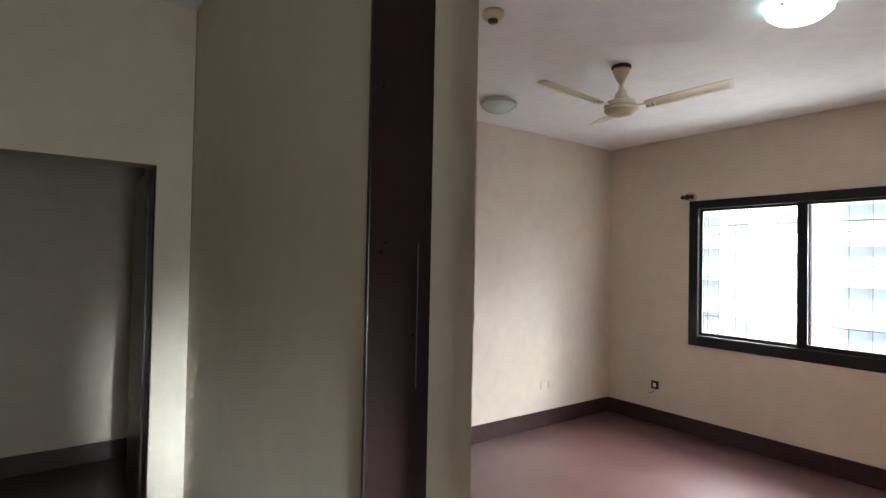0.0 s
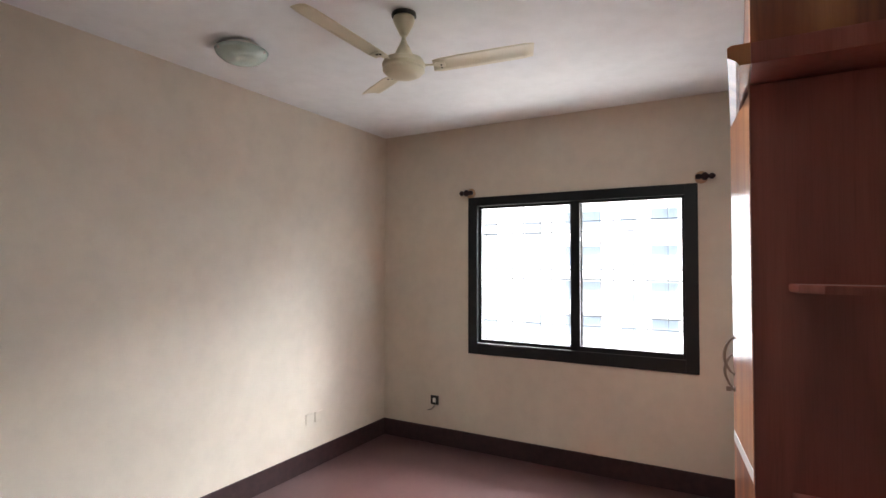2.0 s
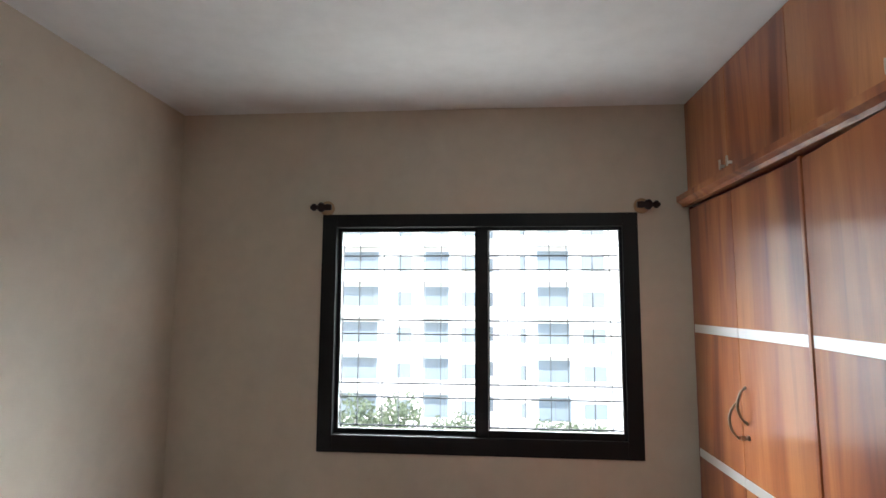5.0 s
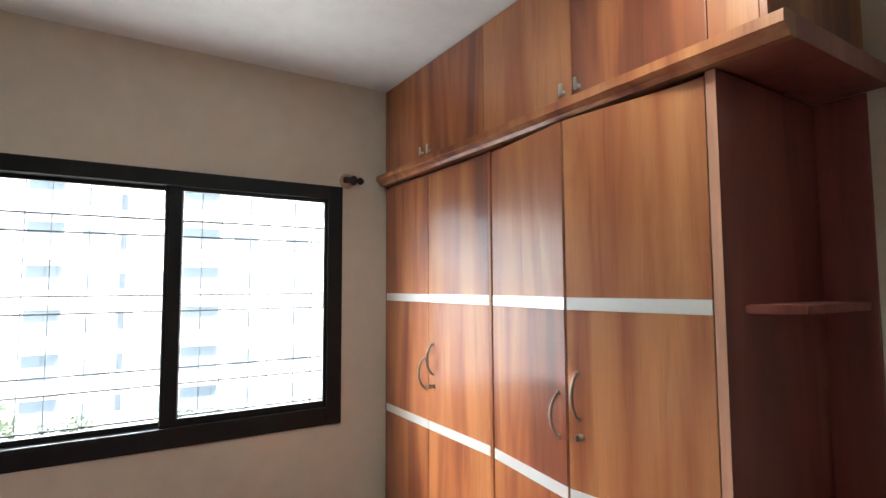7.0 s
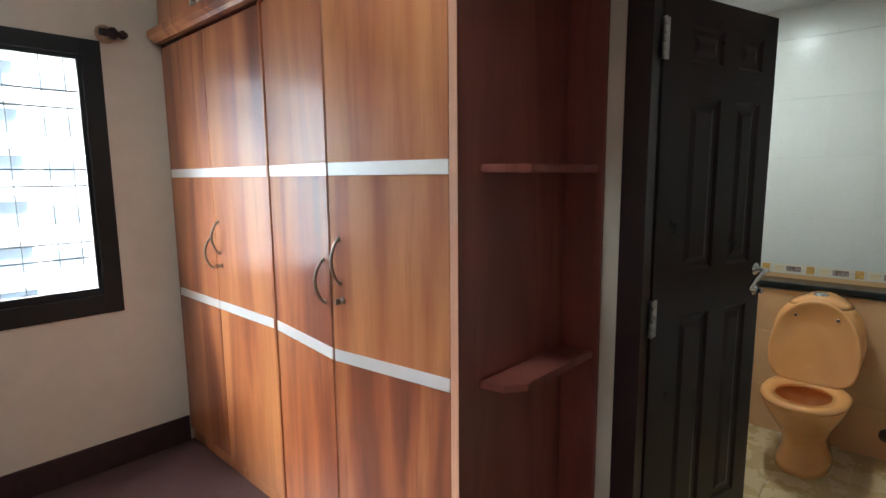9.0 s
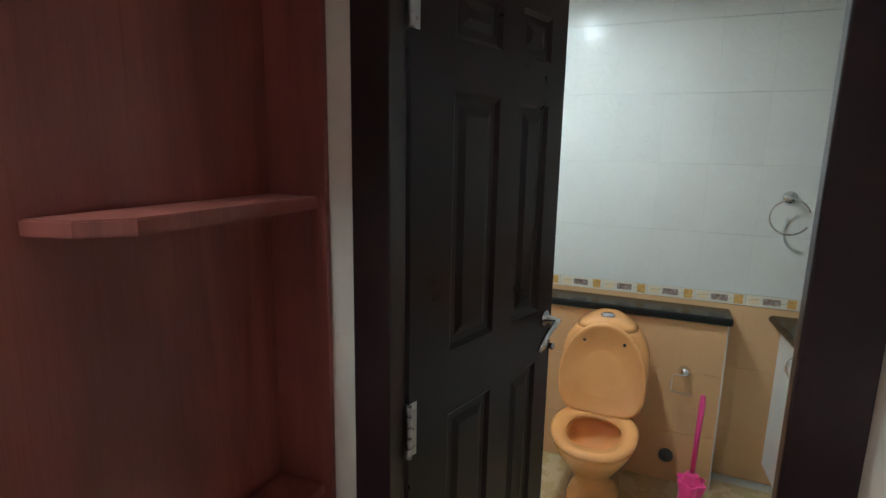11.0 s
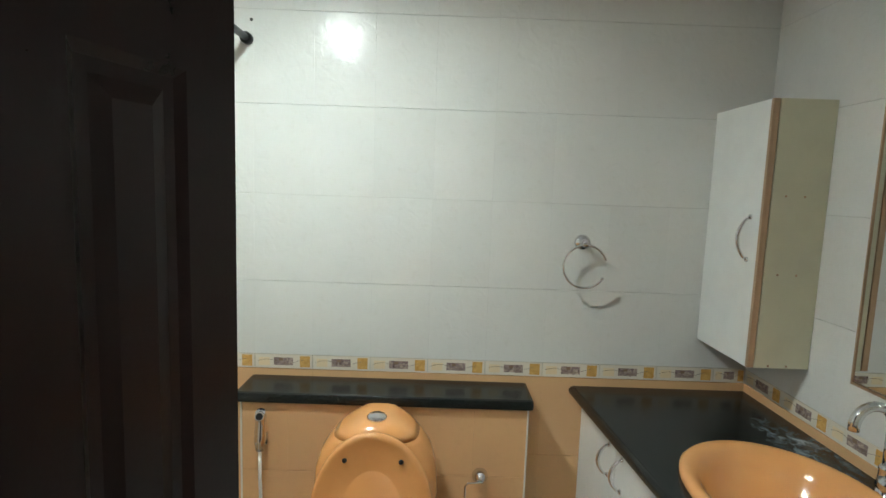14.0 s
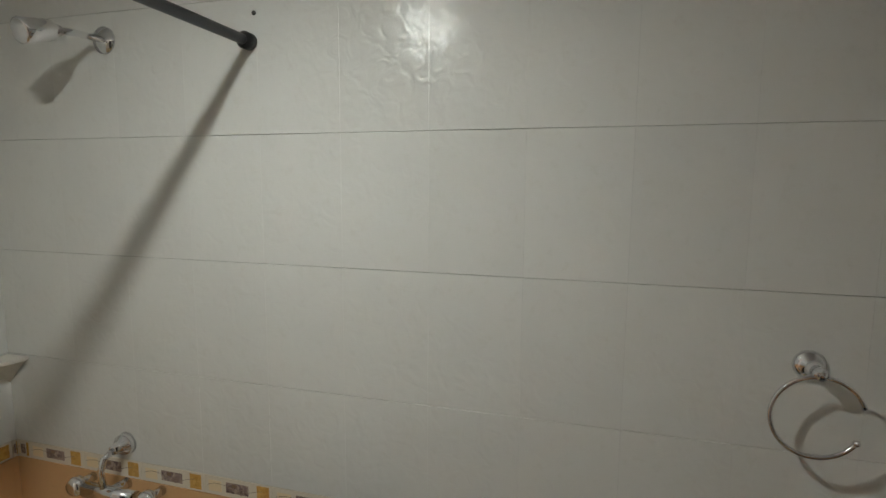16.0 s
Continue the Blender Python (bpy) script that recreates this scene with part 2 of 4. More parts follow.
TRACK = material("pale_aluminium_track", (0.7, 0.71, 0.72), 0.4, 0.3)
GRILL = painted("grey_grill_paint", (0.07, 0.075, 0.08), 0.5)
RENDER_WALL = painted("white_exterior_render", (0.8, 0.8, 0.8), 0.8, 0.06)
FARGLASS = material("far_window_glass", (0.2, 0.24, 0.28), 0.3)
BALCONY = painted("grey_balcony_render", (0.2, 0.22, 0.25), 0.8)
LEAF = material("foliage_green", (0.07, 0.11, 0.04), 0.6)
v = worldspace(LEAF, (1, 1, 1))
colour(LEAF, ramp(LEAF, noise_of(LEAF, v, 3, 4), [(0.3, (0.085, 0.11, 0.06)), (0.7, (0.14, 0.17, 0.1))]))
BARK = painted("bark_brown", (0.14, 0.1, 0.07), 0.9)
GROUND = painted("dusty_ground", (0.42, 0.4, 0.35), 0.9, 0.2)
KERB = painted("white_marble", (0.7, 0.68, 0.62), 0.4, 0.06)


# ---- mesh helpers ----
def box(bm, x0, y0, z0, x1, y1, z1, mat=0, bevel=0.0, m=None):
    xs, ys, zs = sorted((x0, x1)), sorted((y0, y1)), sorted((z0, z1))
    vs = [bm.verts.new((x, y, z)) for z in zs for y in ys for x in xs]
    fs = []
    for q in ((0, 2, 3, 1), (4, 5, 7, 6), (0, 1, 5, 4), (2, 6, 7, 3), (0, 4, 6, 2), (1, 3, 7, 5)):
        f = bm.faces.new([vs[i] for i in q])
        f.material_index = mat
        fs.append(f)
    if bevel:
        edges = {e for f in fs for e in f.edges}
        out = bmesh.ops.bevel(bm, geom=list(edges), offset=bevel, segments=2, affect="EDGES", profile=0.6)
        for f in out["faces"]:
            f.material_index = mat
        vs = list({w for f in out["faces"] for w in f.verts} | {w for w in vs if w.is_valid})
    if m is not None:
        bmesh.ops.transform(bm, matrix=m, verts=[w for w in vs if w.is_valid])
    return vs


def lathe(bm, profile, n=32, m=None, mat=0, squash=1.0, smooth=True):
    """Turns (radius, height) pairs round z."""
    rings = []
    for r, z in profile:
        if r < 1e-5:
            rings.append([bm.verts.new((0, 0, z))])
        else:
            rings.append([bm.verts.new((r * math.cos(a), squash * r * math.sin(a), z)) for a in (2 * math.pi * i / n for i in range(n))])
    for a, b in zip(rings, rings[1:]):
        for i in range(n):
            j = (i + 1) % n
            q = [a[i % len(a)], a[j % len(a)], b[j % len(b)], b[i % len(b)]]
            q = list(dict.fromkeys(q))
            if len(q) > 2:
                f = bm.faces.new(q)
                f.smooth, f.material_index = smooth, mat
    if m is not None:
        bmesh.ops.transform(bm, matrix=m, verts=[w for r in rings for w in r])


def tube(bm, points, r, n=12, mat=0, closed=False, radii=None):
    """A round bar along points."""
    pts = [Vector(p) for p in points]
    rings, up = [], None
    for i, p in enumerate(pts):
        if closed:
            d = pts[(i + 1) % len(pts)] - pts[i - 1]
        else:
            d = pts[min(i + 1, len(pts) - 1)] - pts[max(i - 1, 0)]
        d.normalize()
        if up is None:
            up = Vector((0, 0, 1)) if abs(d.z) < 0.9 else Vector((1, 0, 0))
        side = d.cross(up).normalized()
        up = side.cross(d).normalized()
        k = radii[i] if radii else r
        rings.append([bm.verts.new(p + side * k * math.cos(a) + up * k * math.sin(a)) for a in (2 * math.pi * j / n for j in range(n))])
    pairs = list(zip(rings, rings[1:])) + ([(rings[-1], rings[0])] if closed else [])
    for a, b in pairs:
        for j in range(n):
            f = bm.faces.new((a[j], a[(j + 1) % n], b[(j + 1) % n], b[j]))
            f.smooth, f.material_index = True, mat
    if not closed:
        for ring in (rings[0][::-1], rings[-1]):
            bm.faces.new(ring).material_index = mat


def prism(bm, outline, z0, z1, mat=0, bevel=0.0):
    low = [bm.verts.new((x, y, z0)) for x, y in outline]
    high = [bm.verts.new((x, y, z1)) for x, y in outline]
    n = len(outline)
    fs = [bm.faces.new(low[::-1]), bm.faces.new(high)]
    fs += [bm.faces.new((low[i], low[(i + 1) % n], high[(i + 1) % n], high[i])) for i in range(n)]
    for f in fs:
        f.material_index = mat
    if bevel:
        rim = {e for f in fs[:2] for e in f.edges}
        bmesh.ops.bevel(bm, geom=list(rim), offset=bevel, segments=2, affect="EDGES")


def mesh_of(name, bm, mats):
    bmesh.ops.recalc_face_normals(bm, faces=bm.faces)
    me = bpy.data.meshes.new(name)
    bm.to_mesh(me)
    bm.free()
    for m in mats if isinstance(mats, (list, tuple)) else [mats]:
        me.materials.append(m)
    return me


def part(name, bm, mats, parent=None, label="", kind=""):
    ob = new(name, mesh_of(name, bm, mats))
    if parent:
        ob.parent = parent
        ob.matrix_parent_inverse = parent.matrix_basis.inverted()
    return tagged(ob, label, kind=kind)


def thing(name, x, y, z, label, category, group=""):
    ob = new(name)
    ob.empty_display_size = 0.05
    ob.location = (x, y, z)
    return tagged(ob, label, category, group)


def slab(name, mats, *boxes, bevel=0.0, label="", kind="structure"):
    bm = bmesh.new()
    for b in boxes:
        box(bm, *b, bevel=bevel)
    return tagged(new(name, mesh_of(name, bm, mats)), label, kind=kind)


# ---- the plan ----
LX, SY, CZ = -2.97, -3.976, 2.80      # bedroom: left wall, south wall, ceiling
PX = 0.60                            # partition to the bathroom, bedroom side
BX, VY, NY, BZ = 2.535, -4.075, -1.205, 2.43   # bathroom: far wall, vanity wall, shower wall, ceiling
WX0, WX1, WZ0, WZ1 = -2.08, -0.28, 0.83, 2.175   # bedroom window

slab("floor", FLOOR, (-4.4, -6.3, -0.1, 0.66, 0.25, 0), (0.66, -6.3, -0.1, 3.6, VY - 0.12, 0))
slab("bathroom_floor", GROUT, (0.66, VY - 0.12, -0.12, 2.7, 0.25, -0.006))
slab("ceiling", CEILING, (-3.2, -4.267, CZ, PX + 0.12, 0.25, CZ + 0.12))
slab("corridor_ceiling", CEILING, (-4.4, -6.3, CZ, 3.6, -4.271, CZ + 0.12))
slab("bathroom_ceiling", CEILING, (PX + 0.12, VY, BZ, BX, NY, BZ + 0.1))
slab("wall_north", WALL, (LX - 0.2, 0, 0, WX0, 0.23, CZ), (WX1, 0, 0, PX + 0.12, 0.23, CZ), (WX0, 0, 0, WX1, 0.23, WZ0), (WX0, 0, WZ1, WX1, 0.23, CZ))
slab("wall_west", WALL, (LX - 0.2, -4.267, 0, LX, 0, CZ))
slab("wall_south", WALL, (LX, -4.267, 0, -0.441, SY, CZ), (-0.441, -4.267, 2.5, PX, SY, CZ))
slab("wall_east", WALL, (PX, -2.29, 0, PX + 0.045, 0, CZ), (PX, SY - 0.3, 0, PX + 0.12, -3.174, CZ), (PX, -3.174, 2.214, PX + 0.045, -2.29, CZ))
slab("corridor_wall_west", WALL, (-2.44, -4.428, 0, -2.29, -4.271, CZ), (-2.44, -5.6, 2.01, -2.29, -4.428, CZ), (-2.44, -6.2, 0, -2.29, -5.6, CZ))
slab("corridor_wall_south", WALL, (-4.4, -6.3, 0, 3.6, -6.2, CZ))
slab("corridor_wall_east", WALL, (3.5, -6.2, 0, 3.6, VY - 0.12, CZ))
slab("corridor_wall_north", WALL, (0.725, -4.267, 0, 3.5, VY - 0.12, CZ))
slab("far_room_wall_west", WALL, (-4.36, -6.2, 0, -4.24, -4.271, CZ))
slab("far_room_wall_north", WALL, (-4.36, -4.267, 0, LX - 0.204, -4.12, CZ))
slab("bathroom_wall_east", GROUT, (BX + 0.008, VY - 0.1, 0, BX + 0.15, NY + 0.1, CZ))
slab("bathroom_wall_south", GROUT, (PX + 0.124, VY - 0.1, 0, BX + 0.004, VY - 0.008, CZ))
slab("bathroom_wall_north", GROUT, (PX + 0.124, NY + 0.008, 0, BX + 0.004, NY + 0.12, CZ))

bm = bmesh.new()
box(bm, LX, 0, 0, -0.002, -0.014, 0.15, bevel=0.003)
box(bm, LX, -0.016, 0, LX + 0.014, SY, 0.15, bevel=0.003)
box(bm, LX + 0.016, SY, 0, -0.457, SY + 0.014, 0.15, bevel=0.003)
box(bm, -4.24, -6.19, 0, -4.225, -4.277, 0.14)
box(bm, -2.28, -4.281, 0, -0.45, -4.2675, 0.14)
box(bm, PX - 0.014, -3.18, 0, PX, -4.2, 0.14)
tagged(new("skirting", mesh_of("skirting", bm, SKIRT)), kind="structure")


# ---- bedroom window ----
def bedroom_window():
    w = tagged(new("window_1"), kind="structure")
    w.location = (WX0, 0, WZ0)
    bm = bmesh.new()
    x0, x1, z0, z1, f, y0, y1 = WX0, WX1, WZ0, WZ1, 0.085, -0.012, 0.09
    box(bm, x0, y0, z0, x0 + f, y1, z1, bevel=0.003)
    box(bm, x1 - f, y0, z0, x1, y1, z1, bevel=0.003)
    box(bm, x0 + f, y0, z0, x1 - f, y1, z0 + f + 0.01, bevel=0.003)
    box(bm, x0 + f, y0, z1 - f + 0.01, x1 - f, y1, z1, bevel=0.003)
    part("window_frame", bm, FRAMEPAINT, w, "dark bronze painted frame")
    for i, (a, b, y) in enumerate(((x0 + f, -1.105, 0.035), (-1.19, x1 - f, 0.005))):
        bm = bmesh.new()
        s = 0.022 if i == 0 else 0.018
        wide = 0.075
        box(bm, a, y, z0 + 0.095, a + s, y + 0.03, z1 - 0.077, bevel=0.002)
        if i == 0:
            box(bm, b - wide, y, z0 + 0.095, b, y + 0.03, z1 - 0.077, bevel=0.002)
        else:
            box(bm, b - s, y, z0 + 0.095, b, y + 0.03, z1 - 0.077, bevel=0.002)
            box(bm, a + s, y, z0 + 0.095, a + wide, y + 0.03, z1 - 0.077, bevel=0.002)
        c, d = (a + s, b - wide) if i == 0 else (a + wide, b - s)
        box(bm, c, y, z0 + 0.095, d, y + 0.03, z0 + 0.12 + 0.012 * i, bevel=0.002)
        box(bm, c, y, z1 - 0.097, d, y + 0.03, z1 - 0.077, bevel=0.002)
        sash = part("sash", bm, FRAMEPAINT, w)
        bm = bmesh.new()
        box(bm, c - 0.004, y + 0.012, z0 + 0.115, d + 0.004, y + 0.017, z1 - 0.092)
        pane = part("pane", bm, GLASS, sash)
        pane.visible_shadow = False
        bm = bmesh.new()
        low, high = z0 + 0.12 + 0.012 * i, z1 - 0.097
        box(bm, c, y - 0.002, low, d, y + 0.004, low + 0.004)
        box(bm, c, y - 0.002, high - 0.003, d, y + 0.004, high)
        box(bm, c, y - 0.002, low + 0.004, c + 0.003, y + 0.004, high - 0.003)
        box(bm, d - 0.003, y - 0.002, low + 0.004, d, y + 0.004, high - 0.003)
        part("glazing_bead", bm, TRACK, sash, "pale aluminium glazing bead")
    bm = bmesh.new()
    box(bm, x0, 0.1, z0 - 0.03, x1, 0.28, z0)
    part("window_sill", bm, KERB, w)


bedroom_window()
grill = thing("window_grill", -1.18, 0.2, WZ0, "grey painted steel security grill outside the bedroom window", "window grill")
for z in (0.935, 1.1, 1.182, 1.475, 1.558, 1.865, 1.95, 2.12):
    bm = bmesh.new()
    tube(bm, [(WX0, 0.2, z), (WX1, 0.2, z)], 0.0052, 6)
    part("horizontal_bar", bm, GRILL, grill)
for i in range(14):
    x = -2.0 + (i // 2) * 0.2505 + (i % 2) * 0.101
    bm = bmesh.new()
    box(bm, x - 0.0017, 0.185, WZ0, x + 0.0017, 0.2, 2.12)
    part("vertical_bar", bm, GRILL, grill)
    bm = bmesh.new()
    tube(bm, [(x - 0.011, 0.193, 0.945), (x, 0.193, 0.936), (x + 0.011, 0.193, 0.945)], 0.003, 5)
    part("weld_hook", bm, GRILL, grill)

# ---- doors and frames ----
dj = tagged(new("door_frame_1"), kind="structure")
for name, b in (("jamb", (-0.441, -4.272, 0, -0.429, -4.112, 2.498)), ("jamb", (PX - 0.04, -4.272, 0, PX - 0.002, -4.112, 2.458)), ("head", (-0.429, -4.272, 2.46, PX - 0.002, -4.112, 2.498))):
    bm = bmesh.new()
    box(bm, *b, bevel=0.003)
    if name == "jamb" and b[0] < 0:
        box(bm, -0.4292, -4.149, 1.30, -0.4282, -4.146, 1.62, mat=1)
    part(name, bm, [DARKWOOD, GRILL], dj)

far_frame = tagged(new("door_frame_2"), kind="structure")
for name, b in (("jamb", (-2.438, -4.436, 0, -2.296, -4.43, 2.008)), ("leaf", (-3.0, -4.448, 0.005, -2.442, -4.41, 2.0))):
    bm = bmesh.new()
    box(bm, *b, bevel=0.003)
    part(name, bm, DARKWOOD, far_frame)

bath_frame = tagged(new("door_frame_3"), kind="structure")
for name, b in (("jamb", (PX - 0.018, -2.374, 0, 0.652, -2.288, 2.215)), ("jamb", (PX - 0.018, -3.175, 0, 0.615, -3.072, 2.215)), ("head", (PX - 0.018, -3.07, 2.115, 0.652, -2.376, 2.215))):
    bm = bmesh.new()
    box(bm, *b, bevel=0.004)
    part(name, bm, DARKWOOD, bath_frame)


def bathroom_door():
    """A moulded six-panel door, hinged at its near end, open into the bathroom."""
    d = tagged(new("door_1"), "open dark polished six-panel wooden door with chrome lever handle", "door", kind="structure")
    m = pose(0.670, -2.346, 0, 0, 0, -16.26)
    W, H, T = 0.665, 2.09, 0.036
    bm = bmesh.new()
    xs = [0, 0.142, 0.327, 0.422, 0.575, W]
    zs = [0.012, 0.2, 1.0, 1.165, 1.768, 1.88, 2.0, H]
    for i in range(5):
        for j in range(7):
            panel = i in (1, 3) and j in (1, 3, 5)
            a, b, c, e = xs[i], xs[i + 1], zs[j], zs[j + 1]
            if not panel:
                for y, flip in ((-T, False), (0, True)):
                    vs = [bm.verts.new(p) for p in ((a, y, c), (b, y, c), (b, y, e), (a, y, e))]
                    bm.faces.new(vs[::-1] if flip else vs)
                continue
            for y, s in ((-T, 1), (0, -1)):
                loops = []
                for inset, deep in ((0, 0), (0.012, 0.009), (0.028, 0.009), (0.05, 0.003)):
                    loops.append([bm.verts.new(p) for p in ((a + inset, y + s * deep, c + inset), (b - inset, y + s * deep, c + inset), (b - inset, y + s * deep, e - inset), (a + inset, y + s * deep, e - inset))])
                for p, q in zip(loops, loops[1:]):
                    for k in range(4):
                        bm.faces.new((p[k], p[(k + 1) % 4], q[(k + 1) % 4], q[k]))
                bm.faces.new(loops[-1])
    for q in (((0, 0), (0, H)), ((W, 0), (W, H))):
        x = q[0][0]
        bm.faces.new([bm.verts.new(p) for p in ((x, -T, 0.012), (x, 0, 0.012), (x, 0, H), (x, -T, H))])
    for z in (0.012, H):
        bm.faces.new([bm.verts.new(p) for p in ((0, -T, z), (W, -T, z), (W, 0, z), (0, 0, z))])
    bmesh.ops.remove_doubles(bm, verts=bm.verts, dist=0.0004)
    bmesh.ops.transform(bm, matrix=m, verts=bm.verts)
    leaf = part("leaf", bm, DARKWOOD, d)
    for z in (1.94, 1.015, 0.25):
        bm = bmesh.new()
        box(bm, 0.0, -T - 0.002, z - 0.065, 0.024, -T + 0.0005, z + 0.065, bevel=0.001)
        box(bm, -0.03, -T + 0.004, z - 0.065, -0.002, -T + 0.007, z + 0.065)
        for k in range(5):
            z0 = z - 0.065 + k * 0.026
            tube(bm, [(-0.005, -T - 0.005, z0 + 0.001), (-0.005, -T - 0.005, z0 + 0.025)], 0.007, 10)
        for k in (-0.045, 0.0, 0.045):
            lathe(bm, [(0, 0), (0.0045, 0.0005), (0, 0.0015)], 10, Matrix.Translation((0.015, -T - 0.002, z + k)) @ pose(0, 0, 0, 90))
        bmesh.ops.transform(bm, matrix=m, verts=bm.verts)
        part("hinge", bm, STEEL, d, "worn steel hinge")
    for s, y in ((-1, -T), (1, 0)):
        bm = bmesh.new()
        x = W - 0.042
        lathe(bm, [(0.0, 0.0), (0.025, 0.0), (0.025, 0.006), (0.012, 0.012), (0.009, 0.045), (0, 0.045)], 24, Matrix.Translation((x, y, 1.13)) @ pose(0, 0, 0, 90 * (1 if s < 0 else -1)))
        tube(bm, [(x + 0.004, y + s * 0.046, 1.13), (x - 0.016, y + s * 0.05, 1.13), (x - 0.05, y + s * 0.052, 1.12), (x - 0.085, y + s * 0.052, 1.1), (x - 0.118, y + s * 0.048, 1.065)], 0.008, 12, radii=[0.009, 0.0105, 0.0105, 0.009, 0.006])
        lathe(bm, [(0.0, 0.0), (0.022, 0.0), (0.022, 0.006), (0.01, 0.01), (0.008, 0.03), (0.012, 0.032), (0.01, 0.036), (0, 0.036)], 24, Matrix.Translation((x, y, 1.045)) @ pose(0, 0, 0, 90 * (1 if s < 0 else -1)))
        bmesh.ops.transform(bm, matrix=m, verts=bm.verts)
        part("door_handle", bm, CHROME, d, "chrome lever handle")


bathroom_door()


# ---- wardrobe ----
def bow_handle(parent, m, length=0.15, mat=BRONZE):
    """A bowed handle along z, standing out in -x."""
    bm = bmesh.new()
    pts, rad = [], []
    for i in range(17):
        u = i / 16
        pts.append((-0.003 - 0.034 * math.sin(math.pi * u) ** 0.7, 0, (u - 0.5) * length))
        rad.append(0.0045 + 0.002 * math.sin(math.pi * u))
    tube(bm, pts, 0.005, 10, radii=rad)
    for s in (-0.5, 0.5):
        lathe(bm, [(0, 0), (0.009, 0), (0.008, 0.004), (0, 0.005)], 12, Matrix.Translation((0, 0, s * length)) @ pose(0, 0, 0, 0, -90))
    bmesh.ops.transform(bm, matrix=m, verts=bm.verts)
    return part("handle", bm, mat, parent, "bowed satin metal handle")


def wardrobe():
    w = thing("wardrobe", 0.3, -1.0, 0, "orange-brown veneered wardrobe with aluminium strips, two doors slightly ajar", "wardrobe")
    bm = bmesh.new()
    box(bm, 0.004, -0.002, 0.08, 0.59, -0.018, 2.2)
    box(bm, 0.022, -1.026, 0.08, 0.59, -1.058, 2.2)
    box(bm, 0.022, -0.018, 0.08, 0.59, -1.026, 0.1)
    box(bm, 0.022, -1.058, 0.08, 0.59, -2.05, 0.1)
    box(bm, 0.022, -0.018, 2.18, 0.59, -2.05, 2.2)
    box(bm, 0.575, -0.018, 0.1, 0.59, -2.05, 2.18)
    part("carcass", bm, MAHOGANY, w)
    bm = bmesh.new()
    box(bm, 0.02, -0.004, 0.0, 0.04, -2.05, 0.078, bevel=0.002)
    part("plinth", bm, VENEER, w)
    bm = bmesh.new()
    box(bm, -0.004, -1.033, 0.08, 0.02, -1.052, 2.197, bevel=0.003)
    part("centre_moulding", bm, VENEER, w)
    bm = bmesh.new()
    box(bm, 0.0, -2.052, 0.0, 0.592, -2.078, 2.2, bevel=0.001)
    part("end_panel", bm, MAHOGANY, w, "dark mahogany end panel")
    bm = bmesh.new()
    box(bm, -0.004, -2.05, 0.0, -0.001, -2.08, 2.2, bevel=0.001)
    part("edge_strip", bm, EDGE, w)
    for hinge, free, out in ((-0.02, -0.509, 0), (-1.03, -0.513, 0), (-1.056, -1.545, 0.062), (-2.046, -1.549, 0.062)):
        s = 1 if free > hinge else -1
        width = abs(free - hinge)
        ang = math.asin(out / width) if out else 0.0
        base = Matrix.Translation((0, hinge, 0)) @ Matrix.Rotation(s * ang, 4, "Z")
        edge = s * width
        bm = bmesh.new()
        box(bm, 0.0032, s * 0.002, 0.085, 0.019, edge, 2.185, bevel=0.0008)
        bmesh.ops.transform(bm, matrix=base, verts=bm.verts)
        door = part("door", bm, EDGE, w)
        for z0, z1 in ((0.085, 0.866), (0.91, 1.513), (1.557, 2.185)):
            bm = bmesh.new()
            box(bm, 0.0, s * 0.002, z0, 0.003, edge, z1, bevel=0.0007)
            bmesh.ops.transform(bm, matrix=base, verts=bm.verts)
            part("panel", bm, VENEER, door)
        for z in (1.535, 0.888):
            bm = bmesh.new()
            box(bm, -0.001, s * 0.003, z - 0.0215, 0.003, edge - s * 0.001, z + 0.0215, bevel=0.0006)
            bmesh.ops.transform(bm, matrix=base, verts=bm.verts)
            part("strip", bm, STRIP, door, "brushed aluminium strip")
        near = free in (-1.549, -0.513)
        bow_handle(door, base @ Matrix.Translation((-0.001, edge - s * 0.04, 1.225 if near else 1.145)))
        if near:
            bm = bmesh.new()
            lathe(bm, [(0, 0), (0.012, 0), (0.011, 0.006), (0.007, 0.008), (0.006, 0.014), (0, 0.014)], 16, pose(0, 0, 0, 0, -90))
            box(bm, -0.034, -0.003, -0.010, -0.014, 0.003, 0.010, bevel=0.001)
            bmesh.ops.transform(bm, matrix=base @ Matrix.Translation((0, edge - s * 0.05, 1.09)), verts=bm.verts)
            part("lock", bm, BRONZE, door, "small lock with a key in it")


wardrobe()


